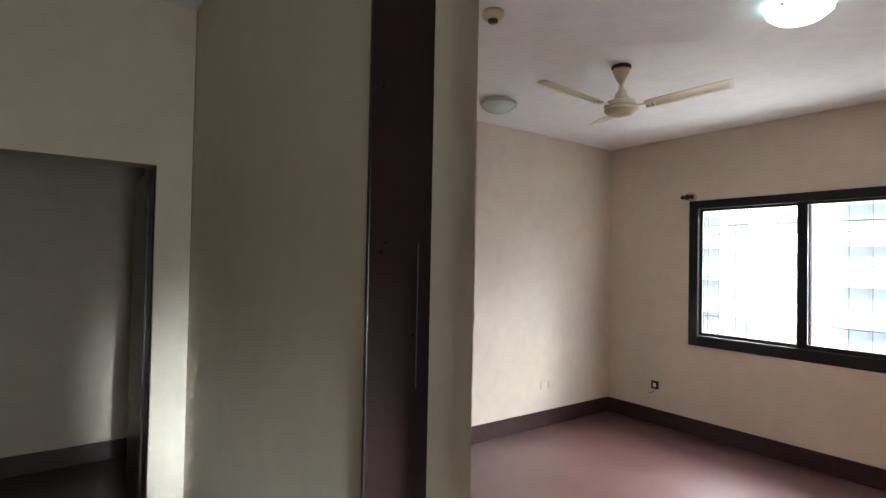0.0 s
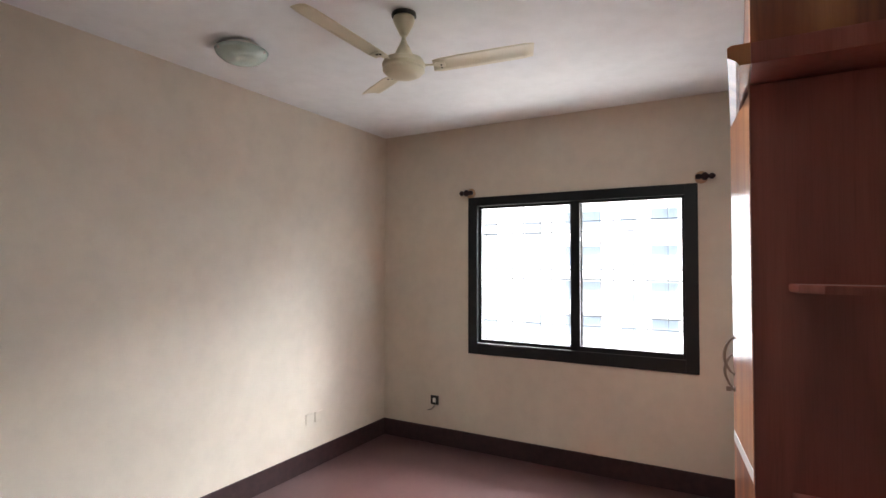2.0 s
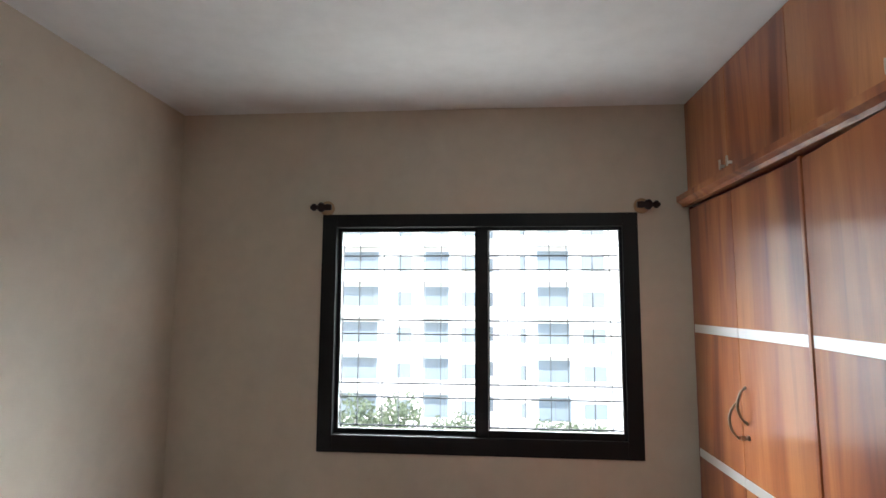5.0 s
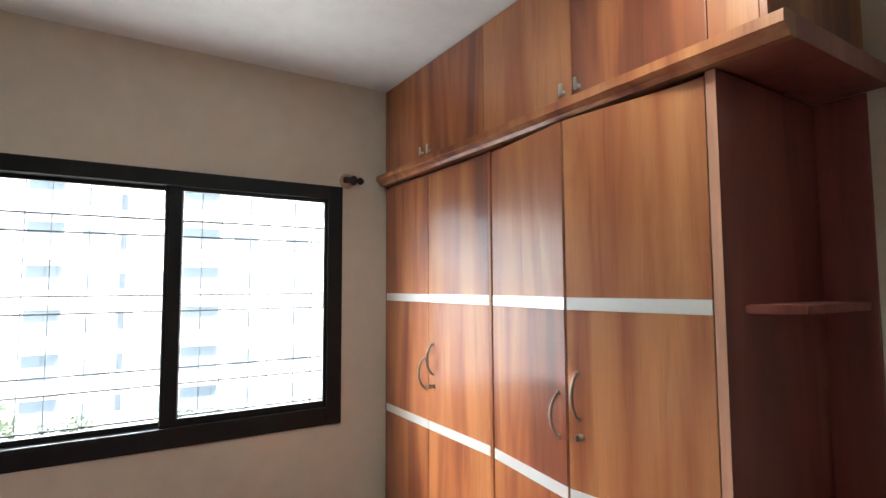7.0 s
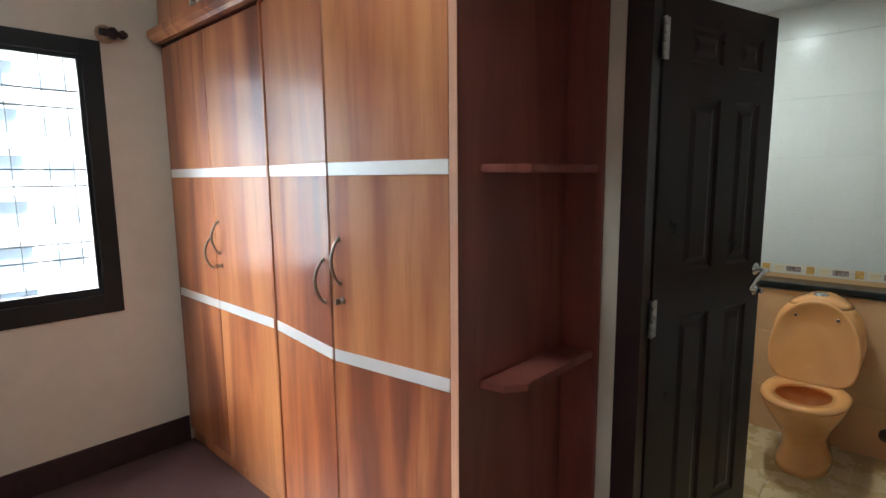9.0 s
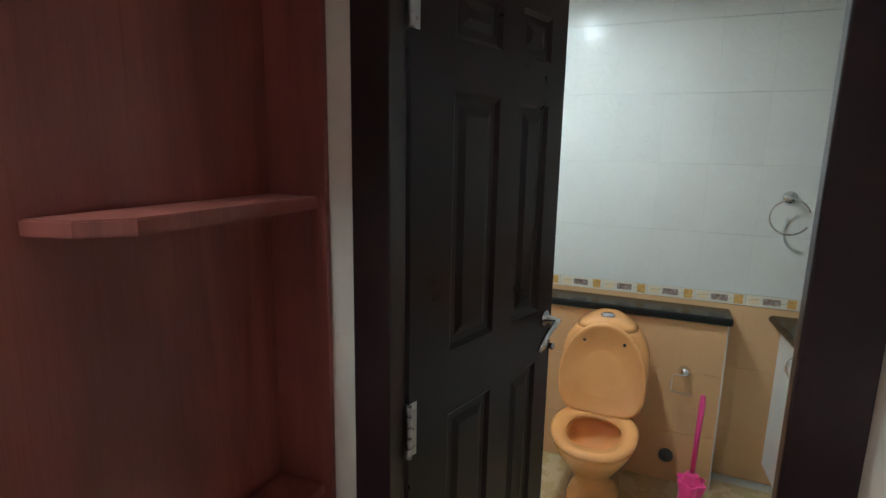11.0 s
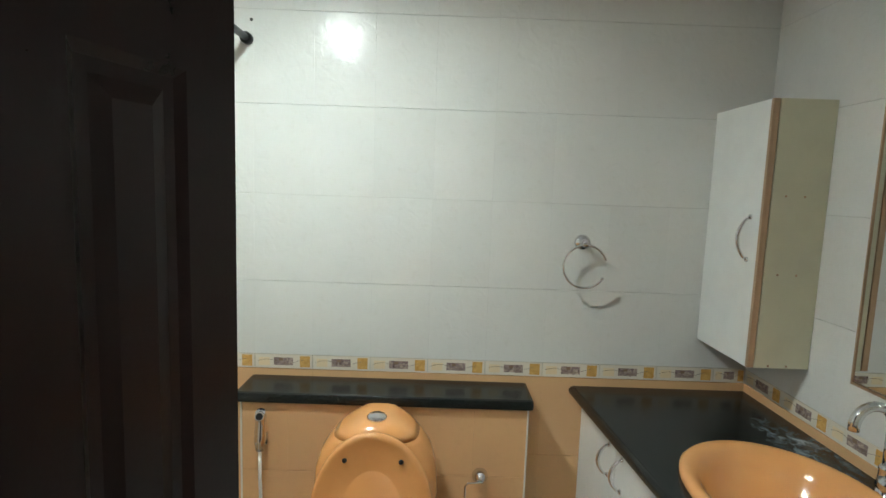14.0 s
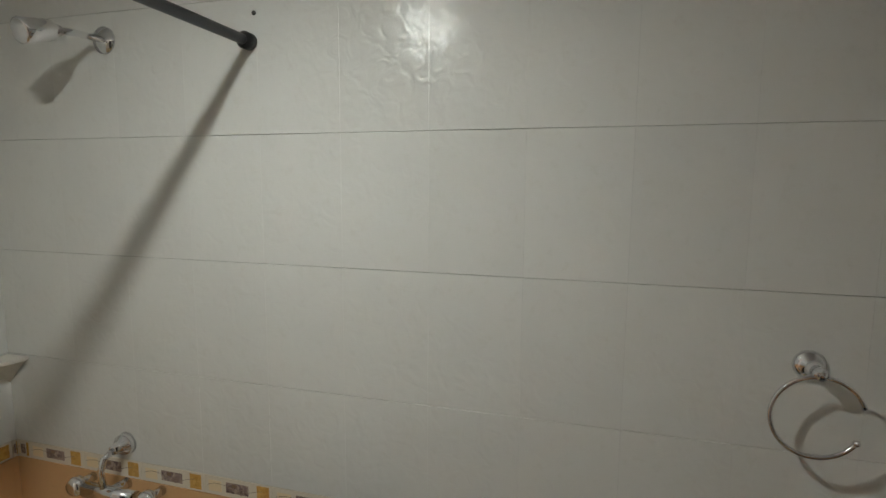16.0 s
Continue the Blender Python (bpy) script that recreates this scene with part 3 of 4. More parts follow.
def loft_cabinet():
    w = thing("loft_cabinet", 0.3, -1.1, 2.205, "orange-brown veneered loft cabinet with moulded ledge above the wardrobe", "cabinet")
    bm = bmesh.new()
    box(bm, 0.019, -0.002, 2.27, PX - 0.003, -2.2, CZ - 0.002)
    part("body", bm, MAHOGANY, w)
    bm = bmesh.new()
    box(bm, 0.0, -2.202, 2.27, PX - 0.003, -2.222, CZ - 0.002, bevel=0.001)
    part("end_panel", bm, VENEER, w)
    bm = bmesh.new()
    prof = [(-0.062, 2.232), (-0.062, 2.262), (-0.05, 2.268), (0.0, 2.268), (0.0, 2.204), (-0.03, 2.204), (-0.04, 2.218)]
    a = [bm.verts.new((x, -0.002, z)) for x, z in prof]
    b = [bm.verts.new((x, -2.285, z)) for x, z in prof]
    n = len(prof)
    for i in range(n):
        bm.faces.new((a[i], a[(i + 1) % n], b[(i + 1) % n], b[i]))
    bm.faces.new(a[::-1])
    bm.faces.new(b)
    part("cornice", bm, VENEER, w, "moulded veneer ledge")
    bm = bmesh.new()
    box(bm, 0.0005, -2.08, 2.204, PX - 0.004, -2.285, 2.268, bevel=0.003)
    part("end_ledge", bm, MAHOGANY, w)
    cuts = [(-0.004, -0.497), (-0.5, -1.003), (-1.007, -1.54), (-1.544, -2.058)]
    for i, (y0, y1) in enumerate(cuts):
        bm = bmesh.new()
        box(bm, 0.0, y0, 2.272, 0.018, y1, CZ - 0.006, bevel=0.0012)
        door = part("door", bm, VENEER, w)
        yh = y1 + 0.035 if i % 2 == 0 else y0 - 0.035
        bm = bmesh.new()
        box(bm, -0.024, yh - 0.008, 2.298, -0.018, yh + 0.008, 2.345, bevel=0.002)
        box(bm, -0.019, yh - 0.006, 2.308, 0.0, yh + 0.006, 2.32)
        part("handle", bm, STEEL, door, "small square satin steel pull")
    bm = bmesh.new()
    box(bm, 0.0, -2.062, 2.272, 0.018, -2.2, CZ - 0.006, bevel=0.0012)
    part("filler", bm, VENEER, w)


loft_cabinet()

shelves = thing("display_shelf", 0.4, -2.14, 0, "open dark mahogany display shelves on the end of the wardrobe", "shelf unit")
bm = bmesh.new()
box(bm, PX - 0.016, -2.08, 0, PX - 0.002, -2.224, 2.2, bevel=0.001)
part("back_panel", bm, MAHOGANY, shelves)
for z in (0.857, 1.516):
    bm = bmesh.new()
    prism(bm, [(0.10, -2.079), (0.12, -2.155), (0.18, -2.2), (0.30, -2.2), (PX - 0.018, -2.206), (PX - 0.018, -2.079)], z, z + 0.026, bevel=0.003)
    part("shelf", bm, MAHOGANY, shelves)
bm = bmesh.new()
box(bm, 0.195, -2.1882, 0.858, 0.21, -2.186, 0.865)
part("edge_chip", bm, WHITE, shelves)


# ---- ceiling fan and lamps ----
def ceiling_fan():
    cx, cy = -1.42, -2.02
    f = thing("ceiling_fan", cx, cy, CZ, "ivory three-blade ceiling fan, standing still", "ceiling fan")
    M = Matrix.Translation((cx, cy, 0))
    bm = bmesh.new()
    lathe(bm, [(0, 2.799), (0.058, 2.799), (0.06, 2.785), (0.05, 2.78), (0, 2.78)], 32, M)
    part("ceiling_rose", bm, BLACK, f, "black mounting ring")
    bm = bmesh.new()
    lathe(bm, [(0, 2.782), (0.05, 2.78), (0.052, 2.765), (0.04, 2.735), (0.024, 2.705), (0.016, 2.69), (0, 2.69)], 32, M)
    part("canopy", bm, FANPAINT, f)
    bm = bmesh.new()
    lathe(bm, [(0.011, 2.7), (0.011, 2.66)], 16, M)
    part("rod", bm, FANPAINT, f)
    bm = bmesh.new()
    lathe(bm, [(0, 2.668), (0.014, 2.667), (0.02, 2.65), (0.034, 2.625), (0.045, 2.598), (0.05, 2.583), (0, 2.583)], 32, M)
    part("lower_canopy", bm, FANPAINT, f)
    bm = bmesh.new()
    lathe(bm, [(0.02, 2.585), (0.07, 2.582), (0.092, 2.574), (0.098, 2.562), (0.098, 2.556), (0.103, 2.554), (0.104, 2.544), (0.098, 2.541), (0.096, 2.53), (0.1, 2.528), (0.1, 2.52), (0.088, 2.514), (0.085, 2.505), (0.06, 2.494), (0.03, 2.489), (0, 2.488)], 48, M)
    part("motor", bm, FANPAINT, f)
    for k in range(3):
        a = radians(22 + 120 * k)
        R = M @ Matrix.Translation((0, 0, 2.548)) @ Matrix.Rotation(a, 4, "Z")
        bm = bmesh.new()
        box(bm, 0.095, -0.008, -0.004, 0.175, 0.008, 0.001, bevel=0.001)
        box(bm, 0.15, -0.03, -0.004, 0.2, 0.03, 0.0, bevel=0.001)
        bmesh.ops.transform(bm, matrix=R, verts=bm.verts)
        arm = part("blade_arm", bm, FANPAINT, f)
        bm = bmesh.new()
        tilt = radians(-11)
        cols = []
        for i in range(13):
            u = i / 12
            x = 0.142 + u * 0.47
            half = 0.058 * min(1, (0.9 + 0.25 * u))
            if i == 0 or i == 12:
                half *= 0.86
            row = []
            for j in range(7):
                q = -1 + j / 3
                y = q * half
                z = -0.006 * q * q + math.tan(tilt) * y + 0.055 * u
                row.append((x, y, z))
            cols.append(row)
        top = [[bm.verts.new((x, y, z)) for x, y, z in row] for row in cols]
        low = [[bm.verts.new((x, y, z - 0.002)) for x, y, z in row] for row in cols]
        for g, flip in ((top, 0), (low, 1)):
            for i in range(12):
                for j in range(6):
                    q = (g[i][j], g[i + 1][j], g[i + 1][j + 1], g[i][j + 1])
                    bm.faces.new(q[::-1] if flip else q).smooth = True
        for i in range(12):
            for j in (0, 6):
                bm.faces.new((top[i][j], top[i + 1][j], low[i + 1][j], low[i][j]))
        for j in range(6):
            for i in (0, 12):
                bm.faces.new((top[i][j], top[i][j + 1], low[i][j + 1], low[i][j]))
        bmesh.ops.transform(bm, matrix=R, verts=bm.verts)
        blade = part("blade", bm, FANPAINT, f)
        for px, py in ((0.16, -0.018), (0.182, 0.0), (0.182, 0.022)):
            bm = bmesh.new()
            lathe(bm, [(0, -0.0055), (0.004, -0.005), (0.0045, -0.002)], 10, R @ Matrix.Translation((px, py, math.tan(tilt) * py - 0.002)))
            part("screw", bm, BLACK, blade)


ceiling_fan()


def bowl_lamp(x, y, mat, label):
    f = thing("ceiling_lamp", x, y, CZ, label, "ceiling lamp", "ceiling lamps")
    M = Matrix.Translation((x, y, 0))
    bm = bmesh.new()
    lathe(bm, [(0, CZ - 0.001), (0.10, CZ - 0.001), (0.10, CZ - 0.02), (0, CZ - 0.02)], 40, M)
    part("base", bm, WHITE, f)
    bm = bmesh.new()
    lathe(bm, [(0.02, CZ - 0.026), (0.128, CZ - 0.026), (0.14, CZ - 0.03), (0.132, CZ - 0.05), (0.1, CZ - 0.078), (0.055, CZ - 0.096), (0, CZ - 0.102)], 48, M)
    part("shade", bm, mat, f)
    for a in (20, 140, 260):
        bm = bmesh.new()
        c, s = math.cos(radians(a)), math.sin(radians(a))
        lathe(bm, [(0, 0), (0.008, 0.002), (0.009, 0.01), (0.005, 0.018), (0, 0.02)], 12, M @ Matrix.Translation((0.132 * c, 0.132 * s, CZ - 0.052)))
        part("clip", bm, STEEL, f)


bowl_lamp(-2.41, -2.14, SHADE, "unlit frosted greenish glass bowl lamp on the ceiling")
bowl_lamp(-0.43, -2.08, LIT_SHADE, "lit white frosted glass bowl lamp on the ceiling")
det = thing("smoke_detector", -1.38, -3.11, CZ, "ivory round smoke detector on the bedroom ceiling", "smoke detector")
bm = bmesh.new()
lathe(bm, [(0, CZ - 0.001), (0.055, CZ - 0.001), (0.055, CZ - 0.018), (0.046, CZ - 0.034), (0.03, CZ - 0.04), (0, CZ - 0.04)], 32, Matrix.Translation((-1.38, -3.11, 0)))
part("housing", bm, FANPAINT, det)
bm = bmesh.new()
lathe(bm, [(0.026, CZ - 0.036), (0.024, CZ - 0.052), (0, CZ - 0.055)], 24, Matrix.Translation((-1.38, -3.11, 0)))
part("sensor", bm, BLACK, det)


# ---- small things in the bedroom ----
def curtain_bracket(x, s):
    f = thing("curtain_rod_bracket", x, 0, 2.212, "dark turned wooden curtain rod finial on a wall rosette", "curtain bracket", "curtain rod brackets")
    bm = bmesh.new()
    lathe(bm, [(0, 0), (0.042, 0), (0.044, 0.008), (0.035, 0.018), (0.02, 0.022), (0.014, 0.05), (0, 0.05)], 24, Matrix.Translation((x, 0, 2.212)) @ pose(0, 0, 0, 90))
    part("wall_plate", bm, PLY, f, "reddish brown wooden rosette")
    bm = bmesh.new()
    lathe(bm, [(0, -0.035), (0.017, -0.035), (0.02, -0.01), (0.016, 0.0), (0.027, 0.014), (0.03, 0.03), (0.017, 0.044), (0.011, 0.05), (0.021, 0.06), (0.022, 0.072), (0.01, 0.088), (0, 0.092)], 24, Matrix.Translation((x, -0.05, 2.212)) @ pose(0, 0, 0, 0, 90 * s))
    part("finial", bm, DARKWOOD, f)


curtain_bracket(-2.055, -1)
curtain_bracket(-0.255, 1)

so = thing("wall_socket", -2.415, 0, 0.385, "dark telephone socket with a loose wire, low on the wall", "socket")
bm = bmesh.new()
box(bm, -2.455, -0.012, 0.345, -2.378, 0.0, 0.425, bevel=0.003)
part("plate", bm, BLACK, so)
bm = bmesh.new()
box(bm, -2.432, -0.015, 0.365, -2.402, -0.0125, 0.405, bevel=0.001)
part("insert", bm, WHITE, so)
bm = bmesh.new()
tube(bm, [(-2.41, -0.013, 0.35), (-2.415, -0.03, 0.325), (-2.44, -0.035, 0.305), (-2.475, -0.03, 0.298)], 0.003, 8)
part("wire", bm, GRILL, so)
for y, x in ((-1.0, "wall_socket"), (-0.9, "wall_socket")):
    s2 = thing("wall_socket", LX, y, 0.39, "cream blank socket plate low on the bedroom wall", "socket", "cream wall plates")
    bm = bmesh.new()
    box(bm, LX, y - 0.04, 0.35, LX + 0.008, y + 0.04, 0.43, bevel=0.002)
    part("plate", bm, WALL, s2)

# ---- bathroom ----
cist = slab("toilet_ledge_wall", GROUT, (2.372, -3.197, 0, BX, -2.168, 0.85))
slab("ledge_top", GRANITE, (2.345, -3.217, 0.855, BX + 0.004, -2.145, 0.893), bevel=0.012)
slab("corner_trim", KERB, (2.361, -3.203, 0, 2.37, -3.1975, 0.853), (2.361, -2.1675, 0, 2.37, -2.162, 0.853))
slab("shower_kerb", KERB, (0.78, -2.14, 0, BX - 0.01, -2.04, 0.1), bevel=0.006)


def toilet():
    cy = -2.67
    t = thing("toilet", 1.95, cy, 0, "apricot ceramic toilet with the lid raised", "toilet")

    def loft_rings(bm, rings, cap=True):
        rows = [[bm.verts.new(p) for p in ring] for ring in rings]
        n = len(rows[0])
        for a, b in zip(rows, rows[1:]):
            for i in range(n):
                bm.faces.new((a[i], a[(i + 1) % n], b[(i + 1) % n], b[i])).smooth = True
        if cap:
            bm.faces.new(rows[0][::-1])
            bm.faces.new(rows[-1])

    def oval(x0, x1, half, z, n=40, power=2.3, blunt=0.0):
        out = []
        x0, x1 = 1.7 + (x0 - 1.7) * 1.137, 1.7 + (x1 - 1.7) * 1.137
        cx, rx = (x0 + x1) / 2, (x1 - x0) / 2
        for i in range(n):
            a = 2 * math.pi * i / n
            c, s = math.cos(a), math.sin(a)
            k = half * (1 + blunt * c)
            out.append((cx + rx * math.copysign(abs(c) ** (2 / power), c), cy + k * math.copysign(abs(s) ** (2 / power), s), z))
        return out

    bm = bmesh.new()
    loft_rings(bm, [oval(1.86, 2.27, 0.125, 0.0), oval(1.87, 2.27, 0.12, 0.03), oval(1.9, 2.27, 0.1, 0.1), oval(1.88, 2.27, 0.105, 0.17), oval(1.8, 2.25, 0.14, 0.26),
                    oval(1.735, 2.22, 0.172, 0.34), oval(1.71, 2.2, 0.183, 0.385), oval(1.71, 2.2, 0.183, 0.4), oval(1.76, 2.08, 0.135, 0.4), oval(1.8, 2.05, 0.11, 0.32), oval(1.86, 2.02, 0.06, 0.24)])
    part("bowl", bm, CERAMIC, t)
    bm = bmesh.new()
    outer, inner = oval(1.7, 2.13, 0.188, 0.402, blunt=0.08), oval(1.765, 2.03, 0.118, 0.402)
    rows = []
    for ring, z in ((outer, 0.402), (outer, 0.418), (inner, 0.424), (inner, 0.402)):
        rows.append([bm.verts.new((x, y, z)) for x, y, _ in ring])
    mid = [bm.verts.new(((a[0] * 0.8 + b[0] * 0.2), (a[1] * 0.8 + b[1] * 0.2), 0.427)) for a, b in zip(outer, inner)]
    rows.insert(2, mid)
    n = len(outer)
    for a, b in zip(rows, rows[1:] + rows[:1]):
        for i in range(n):
            bm.faces.new((a[i], a[(i + 1) % n], b[(i + 1) % n], b[i])).smooth = True
    part("seat", bm, CERAMIC, t)
    bm = bmesh.new()
    rings = []
    for z, half, x0 in ((0.4, 0.15, 2.1), (0.5, 0.195, 2.1), (0.62, 0.21, 2.09), (0.7, 0.203, 2.09), (0.76, 0.184, 2.092), (0.8, 0.157, 2.094), (0.814, 0.143, 2.096)):
        rings.append(oval(x0, 2.285, half, z, power=3.2))
    loft_rings(bm, rings)
    part("cistern", bm, CERAMIC, t)
    bm = bmesh.new()
    rings = [oval(x0, 2.285, half, z, power=3.2) for z, half, x0 in ((0.8145, 0.138, 2.1), (0.8155, 0.1425, 2.0965), (0.835, 0.122, 2.1), (0.853, 0.092, 2.107), (0.866, 0.06, 2.125), (0.87, 0.03, 2.15))]
    loft_rings(bm, rings)
    part("cistern_lid", bm, CERAMIC, t)
    bm = bmesh.new()
    M = Matrix.Translation((2.225, cy, 0.864))
    lathe(bm, [(0, 0), (0.033, 0), (0.033, 0.012), (0.026, 0.018), (0, 0.019)], 28, M)
    part("flush_button", bm, CHROME, t)
    bm = bmesh.new()
    lid = []
    for i in range(40):
        a = 2 * math.pi * i / 40
        c, s = math.cos(a), math.sin(a)
        z = 0.585 + (0.272 * c if c > 0 else -0.165 * abs(c) ** 0.8)
        half = 0.2 * math.copysign(abs(s) ** (1.0 if c > 0 else 0.4), s)
        lid.append((half, z))
    rows = []
    for dx, k in ((0.012, 0.98), (0.0, 1.0), (-0.01, 0.99), (-0.014, 0.95), (-0.009, 0.9), (-0.006, 0.5)):
        rows.append([bm.verts.new((2.122 - (0.635 - z) * 0.12 + dx, cy + y * k, 0.6 + (z - 0.6) * k)) for y, z in lid])
    for a, b in zip(rows, rows[1:]):
        for i in range(40):
            bm.faces.new((a[i], a[(i + 1) % 40], b[(i + 1) % 40], b[i])).smooth = True
    bm.faces.new(rows[0])
    bm.faces.new(rows[-1])
    lid_ob = part("lid", bm, CERAMIC, t, "raised apricot lid")
    for y in (-0.09, 0.09):
        bm = bmesh.new()
        lathe(bm, [(0, 0), (0.008, 0.0), (0.007, 0.005), (0, 0.006)], 14, Matrix.Translation((2.131, cy + y, 0.768)) @ pose(0, 0, 0, 0, -90))
        part("buffer", bm, BLACK, lid_ob)
    for y in (-0.07, 0.07):
        bm = bmesh.new()
        tube(bm, [(2.15, cy + y - 0.025, 0.43), (2.15, cy + y + 0.025, 0.43)], 0.012, 12)
        part("hinge", bm, CERAMIC, t)


toilet()


def vanity():
    w = thing("vanity_cabinet", 1.8, -3.7, 0, "white laminate vanity cabinet under a black granite top", "cabinet")
    bm = bmesh.new()
    box(bm, 1.05, -3.53, 0.1, BX - 0.004, VY + 0.004, 0.735)
    part("body", bm, LAMINATE, w)
    bm = bmesh.new()
    box(bm, 1.07, -3.55, 0.0, BX - 0.004, VY + 0.02, 0.098)
    part("plinth", bm, BLACK, w)
    edge = lambda x: -3.428 - (BX - x) * 0.08
    cuts = [(BX - 0.006, 2.20), (2.195, 1.7), (1.695, 1.38), (1.375, 1.06)]
    for i, (a, b) in enumerate(cuts):
        bm = bmesh.new()
        prism(bm, [(a, edge(a) - 0.012), (b, edge(b) - 0.012), (b, min(-3.528, edge(b) - 0.03)), (a, -3.528)], 0.11, 0.84)
        door = part("door", bm, LAMINATE, w)
        h = b + 0.05 if i % 2 == 0 else a - 0.05
        bow_handle(door, Matrix.Translation((h, edge(h) - 0.011, 0.735)) @ Matrix.Rotation(radians(-90), 4, "Z"), 0.11, CHROME)


def countertop():
    f = lambda x: -3.403 - (BX - x) * 0.08
    cx, cy, rx, ry = 1.79, -3.755, 0.258, 0.215
    bm = bmesh.new()
    n = 48
    outer = []
    quad = [(BX, f(BX)), (1.02, f(1.02)), (1.02, VY), (BX, VY)]
    hole = [(cx + rx * math.cos(2 * math.pi * i / n), cy + ry * math.sin(2 * math.pi * i / n)) for i in range(n)]
    for x, y in hole:
        d = Vector((x - cx, y - cy))
        best = 1e9
        for i in range(4):
            p, q = Vector(quad[i]), Vector(quad[(i + 1) % 4])
            e = q - p
            den = d.x * e.y - d.y * e.x
            if abs(den) < 1e-9:
                continue
            k = ((p.x - cx) * e.y - (p.y - cy) * e.x) / den
            if k > 0:
                best = min(best, k)
        outer.append((cx + d.x * best, cy + d.y * best))
    for c in quad:
        i = min(range(n), key=lambda k: (outer[k][0] - c[0]) ** 2 + (outer[k][1] - c[1]) ** 2)
        outer[i] = c
    rows = [[bm.verts.new((x, y, z)) for x, y in ring] for ring, z in ((hole, 0.85), (hole, 0.885), (outer, 0.885), (outer, 0.875), (outer, 0.85))]
    for a, b in zip(rows, rows[1:] + rows[:1]):
        for i in range(n):
            bm.faces.new((a[i], a[(i + 1) % n], b[(i + 1) % n], b[i]))
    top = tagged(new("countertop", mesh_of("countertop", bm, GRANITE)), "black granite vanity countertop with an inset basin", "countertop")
    bm = bmesh.new()
    x1, x0 = BX - 0.002, 1.02
    tube(bm, [(x1, f(x1) + 0.001, 0.8675), (x0, f(x0) + 0.001, 0.8675)], 0.0175, 14)
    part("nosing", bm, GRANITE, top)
    bm = bmesh.new()
    tube(bm, [(x1, f(x1) - 0.004, 0.848), (x0, f(x0) - 0.004, 0.848)], 0.003, 8)
    part("bead", bm, WHITE, top, "thin pale line under the front edge")
    b = thing("wash_basin", cx, cy, 0.885, "apricot oval ceramic wash basin set into the black counter", "wash basin")
    bm = bmesh.new()
    prof = [(1.0, 0.86), (1.06, 0.882), (1.09, 0.892), (1.085, 0.904), (1.04, 0.91), (0.97, 0.907), (0.88, 0.895), (0.8, 0.865), (0.68, 0.82), (0.45, 0.775), (0.2, 0.76), (0.09, 0.758)]
    rows = [[bm.verts.new((cx + rx * k * math.cos(2 * math.pi * i / 56), cy + (ry * k + 0.008) * math.sin(2 * math.pi * i / 56), z)) for i in range(56)] for k, z in prof]
    for p, q in zip(rows, rows[1:]):
        for i in range(56):
            bm.faces.new((p[i], p[(i + 1) % 56], q[(i + 1) % 56], q[i])).smooth = True
    bm.faces.new(rows[-1])
    part("bowl", bm, CERAMIC, b)
    bm = bmesh.new()
    lathe(bm, [(0.024, 0.0), (0.024, 0.004), (0.016, 0.006), (0.012, 0.002), (0, 0.002)], 24, Matrix.Translation((cx, cy, 0.759)))
    part("drain", bm, CHROME, b)
    t = thing("basin_tap", 1.81, -4.02, 0.885, "chrome swan-neck tap behind the wash basin", "tap")
    bm = bmesh.new()
    lathe(bm, [(0, 0.885), (0.03, 0.885), (0.03, 0.892), (0.02, 0.9), (0.018, 0.96), (0.02, 0.965), (0.014, 0.975), (0, 0.975)], 24, Matrix.Translation((1.81, -4.02, 0)))
    part("body", bm, CHROME, t)
    bm = bmesh.new()
    pts = [(1.81, -4.02, 0.97), (1.81, -4.02, 1.08)]
    for i in range(13):
        a = math.pi * i / 12
        pts.append((1.81, -4.02 + 0.05 * (1 - math.cos(a)), 1.08 + 0.05 * math.sin(a)))
    pts.append((1.81, -3.92, 1.065))
    tube(bm, pts, 0.013, 16)
    part("spout", bm, CHROME, t)
    bm = bmesh.new()
    lathe(bm, [(0, 0), (0.02, 0), (0.022, 0.02), (0.016, 0.035), (0, 0.036)], 20, Matrix.Translation((1.81, -4.01, 0.93)) @ pose(0, 0, 0, 0, -90))
    part("knob", bm, CHROME, t)


vanity()
countertop()


